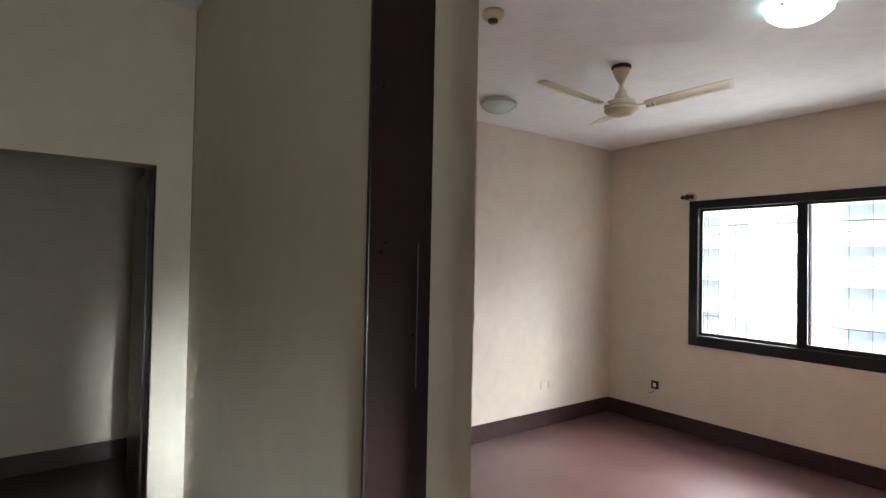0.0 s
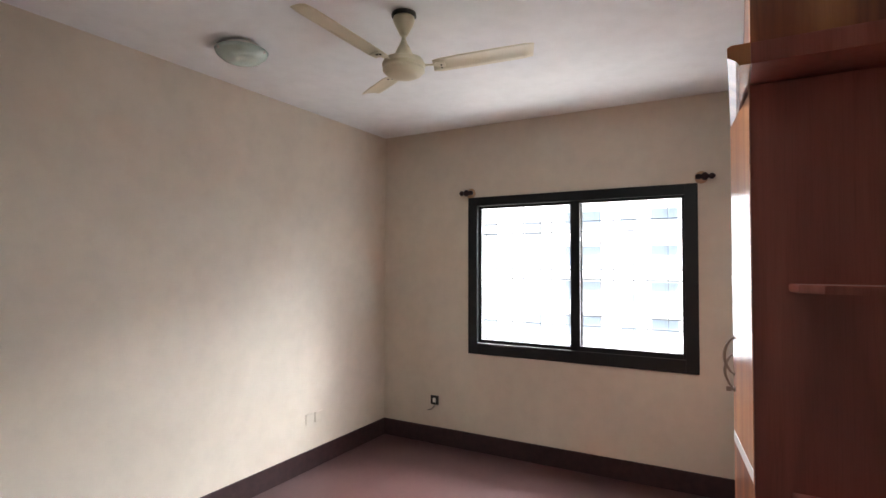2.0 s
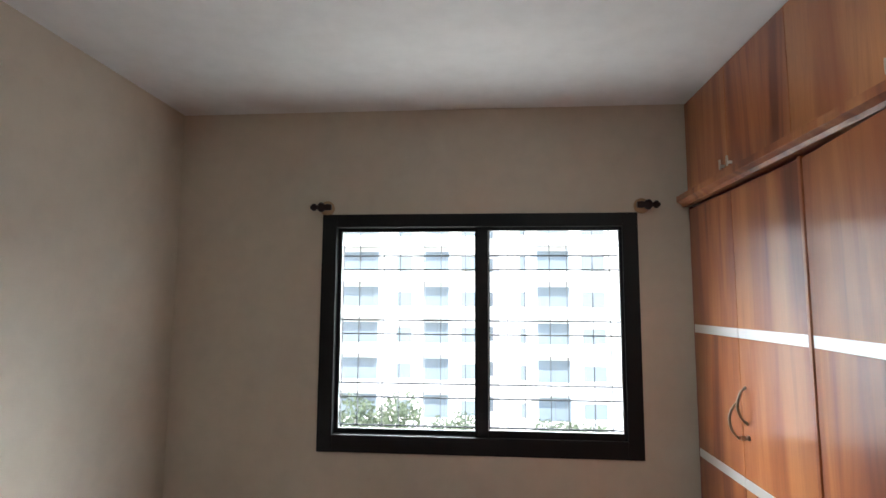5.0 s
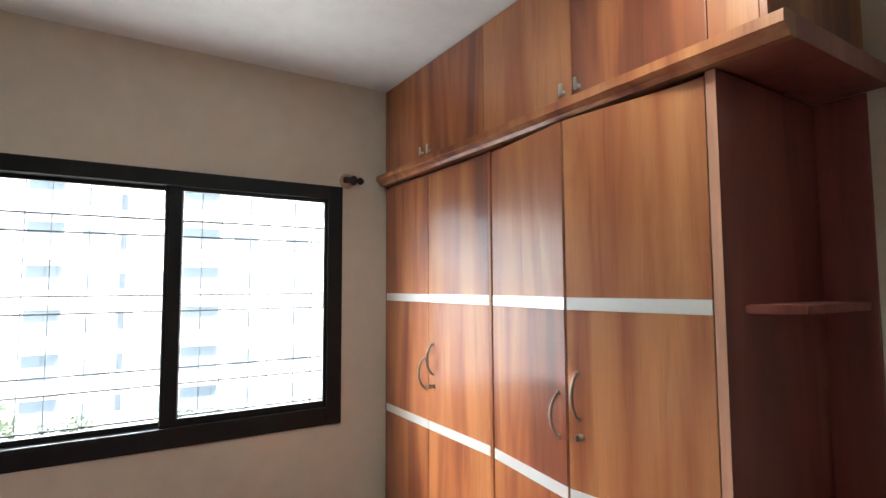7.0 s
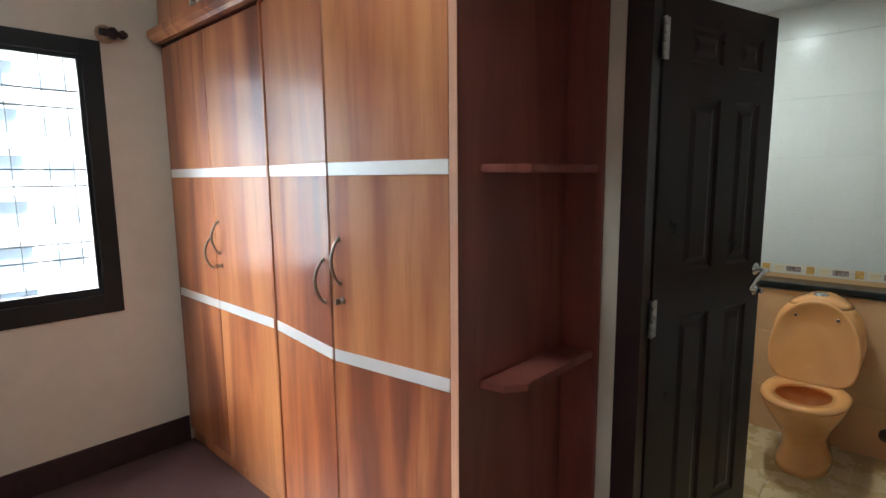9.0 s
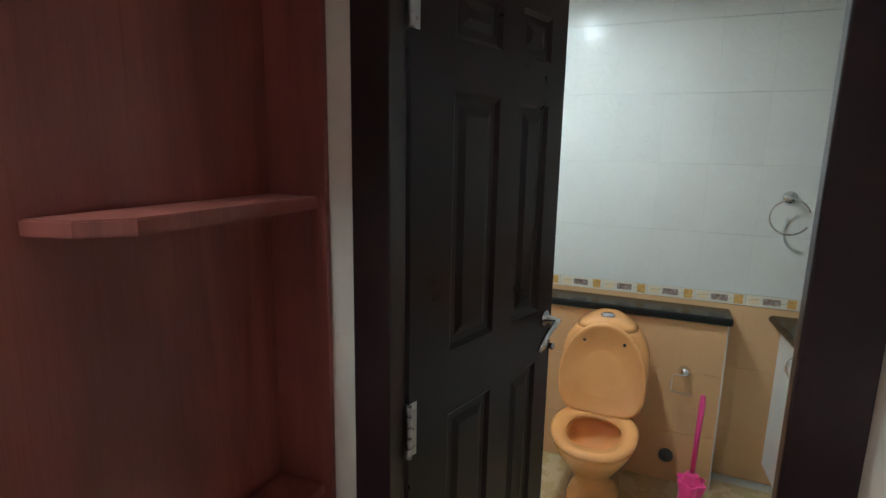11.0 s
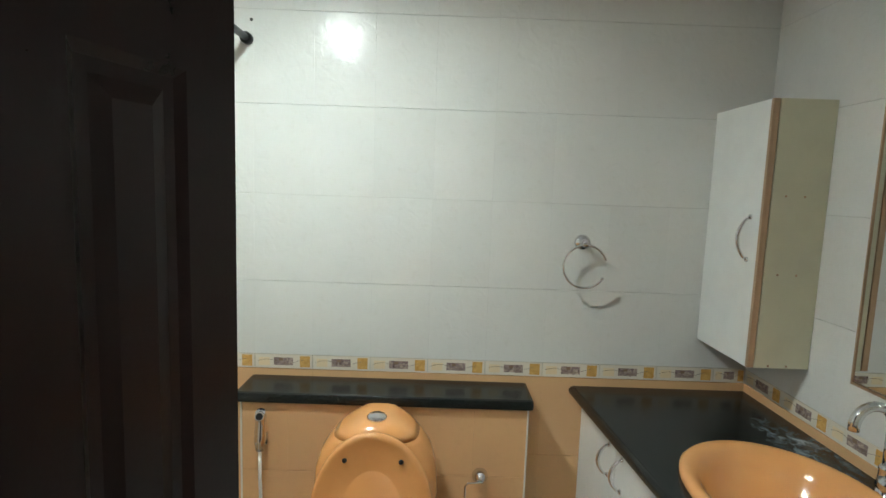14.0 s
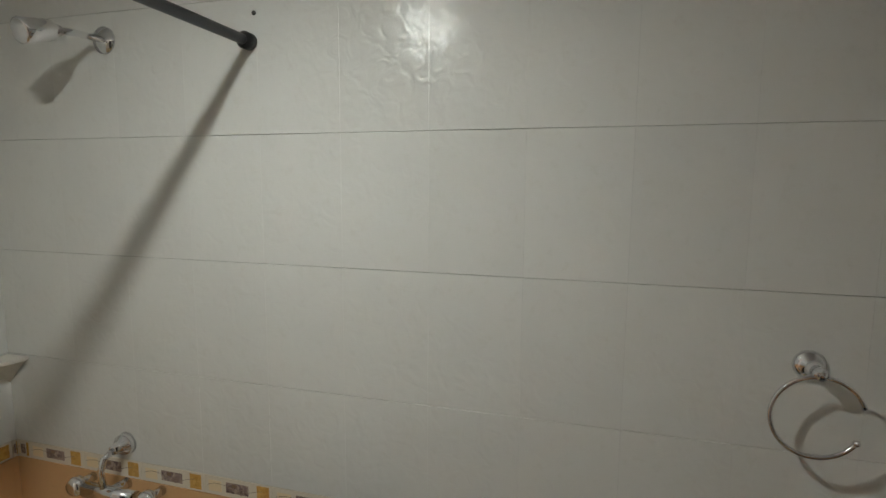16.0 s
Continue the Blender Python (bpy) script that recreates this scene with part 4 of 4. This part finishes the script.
def wall_cabinet():
    x0, x1, y0, y1, z0, z1 = 2.198, BX - 0.002, -3.872, VY + 0.002, 1.092, 1.95
    w = thing("wall_cabinet", 2.29, -3.92, z0, "white wall cabinet with yellowed side above the black counter", "cabinet")
    bm = bmesh.new()
    box(bm, x0, y0 - 0.022, z0, x0 + 0.018, y1, z1, bevel=0.001)
    part("side", bm, YELLOWED, w, "yellowed laminate side with stained screw caps")
    bm = bmesh.new()
    box(bm, x0 + 0.019, y0 - 0.022, z0, x1, y1, z0 + 0.018)
    box(bm, x0 + 0.019, y0 - 0.022, z1 - 0.018, x1, y1, z1)
    box(bm, x1 - 0.018, y0 - 0.022, z0 + 0.019, x1, y1, z1 - 0.019)
    part("body", bm, PLY, w)
    bm = bmesh.new()
    box(bm, x0 + 0.012, y0 - 0.02, z0 + 0.001, x1, y0, z1 - 0.001, bevel=0.001)
    door = part("door", bm, LAMINATE, w)
    bm = bmesh.new()
    box(bm, x0 - 0.002, y0 - 0.02, z0 + 0.001, x0 + 0.011, y0 + 0.001, z1 - 0.001, bevel=0.002)
    part("edge_strip", bm, PLY, door, "bare worn ply edge")
    bow_handle(door, Matrix.Translation((x0 + 0.06, y0 + 0.001, 1.51)) @ Matrix.Rotation(radians(-90), 4, "Z"), 0.14, CHROME)
    for z in (1.1, 1.4, 1.65):
        for y in (-3.94, -4.0):
            bm = bmesh.new()
            lathe(bm, [(0, 0), (0.004, 0), (0.0035, 0.0012), (0, 0.0015)], 10, Matrix.Translation((x0, y, z)) @ pose(0, 0, 0, 0, -90))
            part("screw_cap", bm, PLY, w)


wall_cabinet()
mi = thing("mirror", 1.6, VY, 1.1, "frameless wall mirror with a worn edge above the vanity", "mirror")
bm = bmesh.new()
box(bm, 1.15, VY + 0.001, 1.125, 2.01, VY + 0.006, 2.0, bevel=0.001)
part("glass", bm, MIRROR, mi)
bm = bmesh.new()
box(bm, 2.0105, VY + 0.001, 1.123, 2.016, VY + 0.009, 2.0)
box(bm, 1.15, VY + 0.001, 1.115, 2.016, VY + 0.009, 1.1225)
part("edge", bm, PLY, mi)


def towel_ring():
    y, z = -3.402, 1.452
    t = thing("towel_ring", BX, y, z, "chrome towel ring on the tiled wall", "towel ring")
    bm = bmesh.new()
    lathe(bm, [(0, 0), (0.03, 0), (0.03, 0.006), (0.022, 0.012), (0.012, 0.018), (0.01, 0.05), (0.014, 0.055), (0.012, 0.064), (0, 0.066)], 28, Matrix.Translation((BX, y, z)) @ pose(0, 0, 0, 0, -90))
    part("mount", bm, CHROME, t)
    bm = bmesh.new()
    R = 0.08
    pts = [(BX - 0.06 - 0.015 * math.sin(a) * 0, y + R * math.sin(a), z - 0.005 - R + R * math.cos(a)) for a in (radians(i * 5.4) for i in range(45))]
    tube(bm, pts, 0.0045, 10)
    tip = pts[-1]
    lathe(bm, [(0, -0.007), (0.006, -0.004), (0.007, 0), (0.006, 0.004), (0, 0.007)], 12, Matrix.Translation(tip))
    pts = [(BX - 0.06, y + R * math.sin(a), z - 0.005 - R + R * math.cos(a)) for a in (radians(-5 - i * 6) for i in range(12))]
    tube(bm, pts, 0.0045, 10)
    part("ring", bm, CHROME, t)


towel_ring()
rodt = thing("shower_curtain_rod", 1.6, -2.137, 2.153, "dark metal shower curtain rod across the bathroom", "curtain rod")
bm = bmesh.new()
tube(bm, [(PX + 0.13, -2.137, 2.153), (BX - 0.004, -2.137, 2.153)], 0.0125, 16)
part("rod", bm, GRILL, rodt)
bm = bmesh.new()
lathe(bm, [(0, 0), (0.021, 0), (0.021, 0.025), (0.013, 0.03)], 24, Matrix.Translation((BX - 0.002, -2.137, 2.153)) @ pose(0, 0, 0, 0, -90))
part("end_socket", bm, BLACK, rodt)

sh = thing("wall_shower", BX, -1.678, 2.187, "chrome shower head on a short arm", "shower head")
bm = bmesh.new()
lathe(bm, [(0, 0), (0.036, 0), (0.036, 0.005), (0.012, 0.012), (0, 0.012)], 28, Matrix.Translation((BX, -1.678, 2.187)) @ pose(0, 0, 0, 0, -90))
part("flange", bm, CHROME, sh)
bm = bmesh.new()
tube(bm, [(BX - 0.005, -1.678, 2.187), (BX - 0.08, -1.678, 2.185), (BX - 0.15, -1.678, 2.175)], 0.009, 12)
part("arm", bm, CHROME, sh)
bm = bmesh.new()
lathe(bm, [(0, -0.03), (0.012, -0.03), (0.02, -0.01), (0.026, 0.0), (0.03, 0.07), (0.024, 0.074), (0, 0.074)], 28, Matrix.Translation((BX - 0.155, -1.678, 2.172)) @ pose(0, 0, 0, 0, -105))
part("head", bm, CHROME, sh)

ta = thing("shower_mixer", BX, -1.66, 0.98, "chrome shower mixer tap with bent spout and round knobs", "tap")
bm = bmesh.new()
lathe(bm, [(0, 0), (0.034, 0), (0.03, 0.02), (0.018, 0.032), (0.014, 0.05), (0, 0.05)], 28, Matrix.Translation((BX, -1.66, 1.03)) @ pose(0, 0, 0, 0, -90))
part("upper_mount", bm, CHROME, ta)
bm = bmesh.new()
tube(bm, [(BX - 0.045, -1.66, 1.03), (BX - 0.075, -1.655, 1.015), (BX - 0.085, -1.65, 0.98), (BX - 0.08, -1.65, 0.93)], 0.009, 12)
part("pipe", bm, CHROME, ta)
bm = bmesh.new()
tube(bm, [(BX - 0.06, -1.74, 0.9), (BX - 0.06, -1.56, 0.9)], 0.022, 16)
tube(bm, [(BX, -1.65, 0.9), (BX - 0.06, -1.65, 0.9)], 0.018, 16)
part("body", bm, CHROME, ta)
for y in (-1.78, -1.52):
    bm = bmesh.new()
    lathe(bm, [(0, 0), (0.028, 0), (0.03, 0.015), (0.022, 0.03), (0, 0.033)], 20, Matrix.Translation((BX - 0.045, y, 0.9)) @ pose(0, 0, 0, 0, -90))
    tube(bm, [(BX, y, 0.9), (BX - 0.06, y, 0.9)], 0.014, 14)
    part("knob", bm, CHROME, ta)

ss = thing("soap_shelf", BX - 0.08, NY - 0.06, 1.2, "small white corner soap shelf in the shower", "shelf")
bm = bmesh.new()
prism(bm, [(BX - 0.002, NY - 0.002), (BX - 0.15, NY - 0.002), (BX - 0.09, NY - 0.07), (BX - 0.002, NY - 0.09)], 1.25, 1.262, bevel=0.002)
part("plate", bm, KERB, ss)
bm = bmesh.new()
top = [bm.verts.new(p) for p in ((BX - 0.002, NY - 0.002, 1.249), (BX - 0.11, NY - 0.002, 1.249), (BX - 0.07, NY - 0.05, 1.249), (BX - 0.002, NY - 0.075, 1.249))]
foot = bm.verts.new((BX - 0.004, NY - 0.004, 1.17))
bm.faces.new(top)
for a, b in zip(top, top[1:] + top[:1]):
    bm.faces.new((a, b, foot))
part("bracket", bm, KERB, ss)
wall_plug = thing("wall_plug", BX, -2.15, 2.222, "small dark plugged screw hole above the curtain rod", "wall plug")
bm = bmesh.new()
lathe(bm, [(0, 0), (0.006, 0), (0.005, 0.003), (0, 0.002)], 12, Matrix.Translation((BX, -2.15, 2.222)) @ pose(0, 0, 0, 0, -90))
part("plug", bm, BLACK, wall_plug)

ph = thing("paper_holder", 2.37, -3.04, 0.6, "chrome toilet paper holder on the tiled ledge wall", "paper holder")
bm = bmesh.new()
lathe(bm, [(0, 0), (0.028, 0), (0.028, 0.006), (0.02, 0.02), (0.012, 0.035), (0, 0.035)], 24, Matrix.Translation((2.364, -3.035, 0.6)) @ pose(0, 0, 0, 0, -90))
part("mount", bm, CHROME, ph)
bm = bmesh.new()
tube(bm, [(2.328, -3.045, 0.592), (2.323, -2.99, 0.59), (2.321, -2.98, 0.58), (2.321, -2.98, 0.51), (2.321, -2.99, 0.502), (2.321, -3.075, 0.5)], 0.0035, 8)
part("arm", bm, CHROME, ph)

hf = thing("hand_spray", 2.36, -2.25, 0.77, "chrome hand spray hooked on the tiled ledge wall beside the toilet", "hand spray")
bm = bmesh.new()
box(bm, 2.346, -2.265, 0.7, 2.362, -2.228, 0.745, bevel=0.005)
part("bracket", bm, CHROME, hf)
bm = bmesh.new()
tube(bm, [(2.322, -2.246, 0.69), (2.326, -2.246, 0.73), (2.332, -2.246, 0.78), (2.334, -2.246, 0.815), (2.326, -2.247, 0.832)], 0.015, 14, radii=[0.014, 0.022, 0.019, 0.02, 0.017])
tube(bm, [(2.332, -2.246, 0.818), (2.305, -2.25, 0.824)], 0.014, 14, radii=[0.014, 0.016])
part("spray_body", bm, CHROME, hf)
bm = bmesh.new()
tube(bm, [(2.3046, -2.25, 0.8241), (2.3032, -2.2502, 0.8244)], 0.012, 14)
part("nozzle", bm, BLACK, hf, "black nozzle face")
bm = bmesh.new()
tube(bm, [(2.322, -2.246, 0.69), (2.318, -2.247, 0.6), (2.31, -2.255, 0.42), (2.318, -2.285, 0.27), (2.333, -2.325, 0.27), (2.338, -2.334, 0.37)], 0.0065, 10)
part("hose", bm, WHITE, hf, "white plastic hose")
av = thing("angle_valve", 2.36, -2.334, 0.396, "chrome angle valve with a dark knob on the ledge wall", "valve")
bm = bmesh.new()
lathe(bm, [(0, 0), (0.026, 0), (0.024, 0.006), (0.013, 0.01), (0.012, 0.04), (0, 0.04)], 20, Matrix.Translation((2.364, -2.334, 0.396)) @ pose(0, 0, 0, 0, -90))
part("body", bm, CHROME, av)
bm = bmesh.new()
lathe(bm, [(0, 0), (0.018, 0), (0.02, 0.01), (0.017, 0.026), (0, 0.028)], 10, Matrix.Translation((2.325, -2.334, 0.396)) @ pose(0, 0, 0, 0, -90), smooth=False)
part("knob", bm, BLACK, av)

tb = thing("toilet_brush", 2.21, -3.11, 0, "pink toilet brush standing in its holder on the bathroom floor", "toilet brush")
bm = bmesh.new()
lathe(bm, [(0, 0), (0.055, 0), (0.05, 0.02), (0.048, 0.06), (0.062, 0.12), (0.058, 0.125), (0.04, 0.07), (0, 0.06)], 36, Matrix.Translation((2.21, -3.105, 0)))
for w in bm.verts:
    a = math.atan2(w.co.y + 3.105, w.co.x - 2.21)
    k = 1 + 0.16 * math.cos(6 * a) * min(1, 0.4 + w.co.z * 6)
    w.co.x, w.co.y = 2.21 + (w.co.x - 2.21) * k, -3.105 + (w.co.y + 3.105) * k
part("holder", bm, PINK, tb)
bm = bmesh.new()
lathe(bm, [(0, 0.06), (0.035, 0.08), (0.042, 0.12), (0.03, 0.155), (0.008, 0.165)], 14, Matrix.Translation((2.21, -3.105, 0)), smooth=False)
part("bristles", bm, PINK, tb)
bm = bmesh.new()
tube(bm, [(2.21, -3.105, 0.15), (2.22, -3.11, 0.35), (2.225, -3.115, 0.5), (2.225, -3.115, 0.55)], 0.008, 10, radii=[0.011, 0.012, 0.014, 0.01])
part("stick", bm, PINK, tb)
wo = thing("waste_cap", 2.364, -2.99, 0.14, "grey round waste pipe cap low on the ledge wall", "pipe cap")
bm = bmesh.new()
lathe(bm, [(0, 0), (0.035, 0), (0.035, 0.012), (0.02, 0.02), (0.016, 0.03), (0, 0.03)], 24, Matrix.Translation((2.364, -2.99, 0.14)) @ pose(0, 0, 0, 0, -90))
part("cap", bm, GRILL, wo)

dl = thing("downlight", 1.70, -2.335, BZ, "lit round recessed downlight in the bathroom ceiling", "downlight")
bm = bmesh.new()
lathe(bm, [(0.072, BZ - 0.001), (0.085, BZ - 0.001), (0.085, BZ - 0.006), (0.072, BZ - 0.01)], 40, Matrix.Translation((1.70, -2.335, 0)))
part("ring", bm, WHITE, dl)
bm = bmesh.new()
lathe(bm, [(0.0, BZ - 0.004), (0.07, BZ - 0.004), (0.07, BZ - 0.001), (0, BZ - 0.001)], 40, Matrix.Translation((1.70, -2.335, 0)))
part("lens", bm, GLOW, dl)

# ---- outside ----
GZ = -15.15
bm = bmesh.new()
box(bm, -400, 0.3, GZ - 0.5, 400, 900, GZ, 0)
tagged(new("ground", mesh_of("ground", bm, GROUND)), kind="structure")


def apartment_block(x0, x1, y, floors, windows, balconies, label):
    """Windows and balconies: (left, width) along the face."""
    b = thing("apartment_building", (x0 + x1) / 2, y, GZ, label, "building", "apartment buildings")
    top = GZ + floors * 3.12 + 1
    bm = bmesh.new()
    box(bm, x0, y, GZ, x1, y + 12, top)
    part("wall", bm, RENDER_WALL, b)
    bm = bmesh.new()
    box(bm, x0 - 0.2, y - 0.25, top, x1 + 0.2, y + 12.2, top + 0.5)
    part("roof", bm, RENDER_WALL, b)
    for k in range(floors):
        z = GZ + k * 3.12
        for x, w in windows:
            bm = bmesh.new()
            for q in ((x, z + 1.03, x + w, z + 1.06), (x, z + 2.2, x + w, z + 2.26), (x, z + 1.09, x + 0.06, z + 2.2), (x + w - 0.06, z + 1.06, x + w, z + 2.2), (x + w / 2 - 0.03, z + 1.06, x + w / 2 + 0.03, z + 2.2)):
                box(bm, q[0], y - 0.06, q[1], q[2], y - 0.002, q[3])
            win = part("window", bm, BALCONY, b)
            bm = bmesh.new()
            box(bm, x + 0.06, y - 0.03, z + 1.06, x + w - 0.06, y - 0.004, z + 2.2)
            part("pane", bm, FARGLASS, win)
        for x, w in balconies:
            bm = bmesh.new()
            box(bm, x, y - 1.1, z, x + w, y - 0.002, z + 0.15)
            box(bm, x, y - 1.1, z + 0.15, x + w, y - 1.0, z + 1.0)
            box(bm, x, y - 0.99, z + 0.15, x + 0.1, y - 0.002, z + 1.0)
            box(bm, x + w - 0.1, y - 0.99, z + 0.15, x + w, y - 0.002, z + 1.0)
            bal = part("balcony", bm, RENDER_WALL, b)
            bm = bmesh.new()
            box(bm, x + 0.2, y - 0.05, z + 0.15, x + w - 0.2, y - 0.004, z + 2.7)
            part("balcony_door", bm, FARGLASS, bal)
            bm = bmesh.new()
            for q in (x + w * 0.5, x + w * 0.78):
                box(bm, q, y - 0.1, z + 0.15, q + 0.07, y - 0.052, z + 2.7)
            part("mullion", bm, BALCONY, bal)


apartment_block(0.1, 16.0, 43.0, 9, [(7.2, 1.9), (1.9, 0.5), (11.5, 1.9)], [(3.2, 3.1)], "white rendered apartment block with stacked balconies across the yard")
apartment_block(-1.6, 0.09, 45.5, 9, [(-1.0, 0.6)], [], "recessed white stair core between two apartment blocks")
apartment_block(-15.0, -1.61, 43.4, 9, [(-3.2, 1.4), (-8.9, 1.3)], [(-6.6, 2.5), (-14.0, 3.6)], "white apartment block with balconies and grey windows across the yard")
apartment_block(-40.0, -15.8, 47.0, 9, [(-19.0, 1.7), (-24.0, 1.8), (-31.0, 1.8)], [(-28.0, 3.4), (-36.0, 3.4)], "white apartment block with grey windows farther across the yard")


def tree(x, y, height, r, seed):
    rng = random.Random(seed)
    t = thing("tree", x, y, GZ, "green leafy tree in the yard below the window", "tree", "yard trees")
    bm = bmesh.new()
    tube(bm, [(x, y, GZ), (x + 0.1, y, GZ + height * 0.5), (x, y, GZ + height * 0.8)], 0.2, 8, radii=[0.22, 0.15, 0.08])
    tips = []
    for i in range(6):
        a = i * 1.05 + rng.random()
        tip = (x + r * 0.6 * math.cos(a), y + r * 0.6 * math.sin(a), GZ + height * (0.8 + 0.15 * rng.random()))
        tube(bm, [(x + 0.1, y, GZ + height * 0.5), tip], 0.05, 6, radii=[0.08, 0.02])
        tips.append(tip)
    part("trunk", bm, BARK, t)
    bm = bmesh.new()
    for i in range(1600):
        c = rng.choice(tips)
        d = Vector((rng.gauss(0, 1), rng.gauss(0, 1), rng.gauss(0, 0.8)))
        d = d.normalized() * r * 0.55 * rng.random() ** 0.4
        p = Vector(c) + d
        u = Vector((rng.gauss(0, 1), rng.gauss(0, 1), rng.gauss(0, 1))).normalized() * 0.16
        w = u.cross(Vector((rng.gauss(0, 1), rng.gauss(0, 1), 1))).normalized() * 0.09
        bm.faces.new([bm.verts.new(q) for q in (p - u, p + w, p + u, p - w)])
    part("crown", bm, LEAF, t, kind="stuff")


tree(-7.5, 28, 11.4, 2.4, 1)
tree(-3.4, 35, 8.6, 2.0, 2)
tree(4.6, 38, 7.9, 1.9, 3)
tree(8.2, 39, 7.4, 2.0, 4)


# ---- tiles ----
def tile_mesh(w, h, mat, t=0.007, name="tile"):
    """A tile in the xz plane, its face towards -y, with softened edges."""
    bm = bmesh.new()
    g, c = 0.0005, 0.0009
    e = 0.00013
    a, b = (0.0001, g, w - 0.0001, h - g), (e, g + c, w - e, h - g - c)
    rows = [[bm.verts.new(p) for p in ((q[0], y, q[1]), (q[2], y, q[1]), (q[2], y, q[3]), (q[0], y, q[3]))] for q, y in ((a, 0), (a, -t + c), (b, -t))]
    for p, q in zip(rows, rows[1:]):
        for i in range(4):
            bm.faces.new((p[i], p[(i + 1) % 4], q[(i + 1) % 4], q[i]))
    bm.faces.new(rows[-1])
    return mesh_of(name, bm, mat)


def border_mesh(w, h):
    bm = bmesh.new()
    box(bm, 0.001, -0.007, 0.001, w - 0.001, 0, h - 0.001, 0)
    box(bm, w * 0.33, -0.0076, h * 0.24, w * 0.66, -0.007, h * 0.78, 1)
    box(bm, w * 0.78, -0.0076, h * 0.12, w * 0.955, -0.007, h * 0.9, 2)
    box(bm, w * 0.07, -0.0076, h * 0.2, w * 0.26, -0.007, h * 0.76, 4)
    stem = [(w * (0.05 + 0.8 * u), -0.0078, h * (0.5 + 0.14 * math.sin(7.5 * u))) for u in (i / 12 for i in range(13))]
    tube(bm, stem, 0.0007, 4, 3)
    ring = [(w * 0.55 + h * 0.14 * math.cos(a), -0.0078, h * 0.36 + h * 0.14 * math.sin(a)) for a in (2 * math.pi * i / 10 for i in range(10))]
    tube(bm, ring, 0.0007, 4, 3, True)
    box(bm, w * 0.42, -0.0082, h * 0.55, w * 0.49, -0.0076, h * 0.74, 3)
    return mesh_of("border_tile", bm, [BORDER, BORDER_GREY, BORDER_GOLD, BORDER_LINE, BORDER_PALE])


TW = 0.2245
Z_HIGH = [0.975, 1.265, 1.596, 1.927, 2.26, BZ]
Z_LOW = [0.0, 0.27, 0.595, 0.917]
meshes = {}


def tiled(host, m, length, rows, mat, start=0.0, skip=None):
    """Rows of tiles on a wall: m puts x along the wall, z up and -y out of it."""
    x = start
    while x < length - 0.01:
        a, b = max(x, 0), min(x + TW, length)
        for z0, z1 in zip(rows, rows[1:]):
            if skip and skip(a, b, z0, z1):
                continue
            key = (round(b - a, 4), round(z1 - z0, 4), mat.name)
            if key not in meshes:
                meshes[key] = tile_mesh(b - a, z1 - z0, mat)
            ob = new("tile", meshes[key])
            ob.matrix_world = m @ Matrix.Translation((a, 0, z0))
            ob.parent = host
        x += TW


def bordered(host, m, length, start=0.0):
    x = start
    while x < length - 0.01:
        a, b = max(x, 0), min(x + TW, length)
        key = (round(b - a, 4), "border")
        if key not in meshes:
            meshes[key] = border_mesh(b - a, 0.057)
        ob = new("border_tile", meshes[key])
        ob.matrix_world = m @ Matrix.Translation((a, 0, 0.918))
        ob.parent = host
        x += TW


east = bpy.data.objects["bathroom_wall_east"]
south = bpy.data.objects["bathroom_wall_south"]
north = bpy.data.objects["bathroom_wall_north"]
# along the far wall x runs from the shower wall towards the vanity wall
m_east = Matrix.Translation((BX + 0.007, NY, 0)) @ Matrix.Rotation(radians(-90), 4, "Z")
off = (-2.604 - NY) * -1 % TW - TW
L_east = NY - VY
tiled(east, m_east, L_east, Z_HIGH, TILE, off)
tiled(east, m_east, L_east, Z_LOW, TILE_LOW, off, lambda a, b, z0, z1: z1 < 0.87 and a > -(-2.168 - NY) - 0.001 and b < -(-3.197 - NY))
bordered(east, m_east, L_east, off)
m_south = Matrix.Translation((BX, VY - 0.007, 0)) @ Matrix.Rotation(radians(180), 4, "Z")
L_south = BX - PX - 0.124
tiled(south, m_south, L_south, Z_HIGH, TILE)
tiled(south, m_south, L_south, Z_LOW, TILE_LOW, 0, lambda a, b, z0, z1: z1 < 0.8)
bordered(south, m_south, L_south)
m_north = Matrix.Translation((PX + 0.124, NY + 0.007, 0))
tiled(north, m_north, L_south, Z_HIGH, TILE)
tiled(north, m_north, L_south, Z_LOW, TILE_LOW)
bordered(north, m_north, L_south)
m_box = Matrix.Translation((2.371, -2.168, 0)) @ Matrix.Rotation(radians(-90), 4, "Z")
tiled(cist, m_box, 1.029, [0.0, 0.27, 0.595, 0.85], TILE_LOW, -0.06)
bath_floor = bpy.data.objects["bathroom_floor"]
m_floor = Matrix.Translation((0.665, VY, -0.007)) @ Matrix.Rotation(radians(-90), 4, "X")
fm = tile_mesh(0.3, 0.3, TILE_FLOOR, 0.007, "floor_tile")
for i in range(6):
    for j in range(10):
        if 0.665 + i * 0.3 < BX and VY + (j + 1) * 0.3 < NY + 0.3:
            ob = new("floor_tile", fm)
            ob.matrix_world = Matrix.Translation((0.665 + i * 0.3, VY + j * 0.3, -0.0075)) @ Matrix.Rotation(radians(-90), 4, "X") @ Matrix.Translation((0, 0, -0.3))
            ob.parent = bath_floor
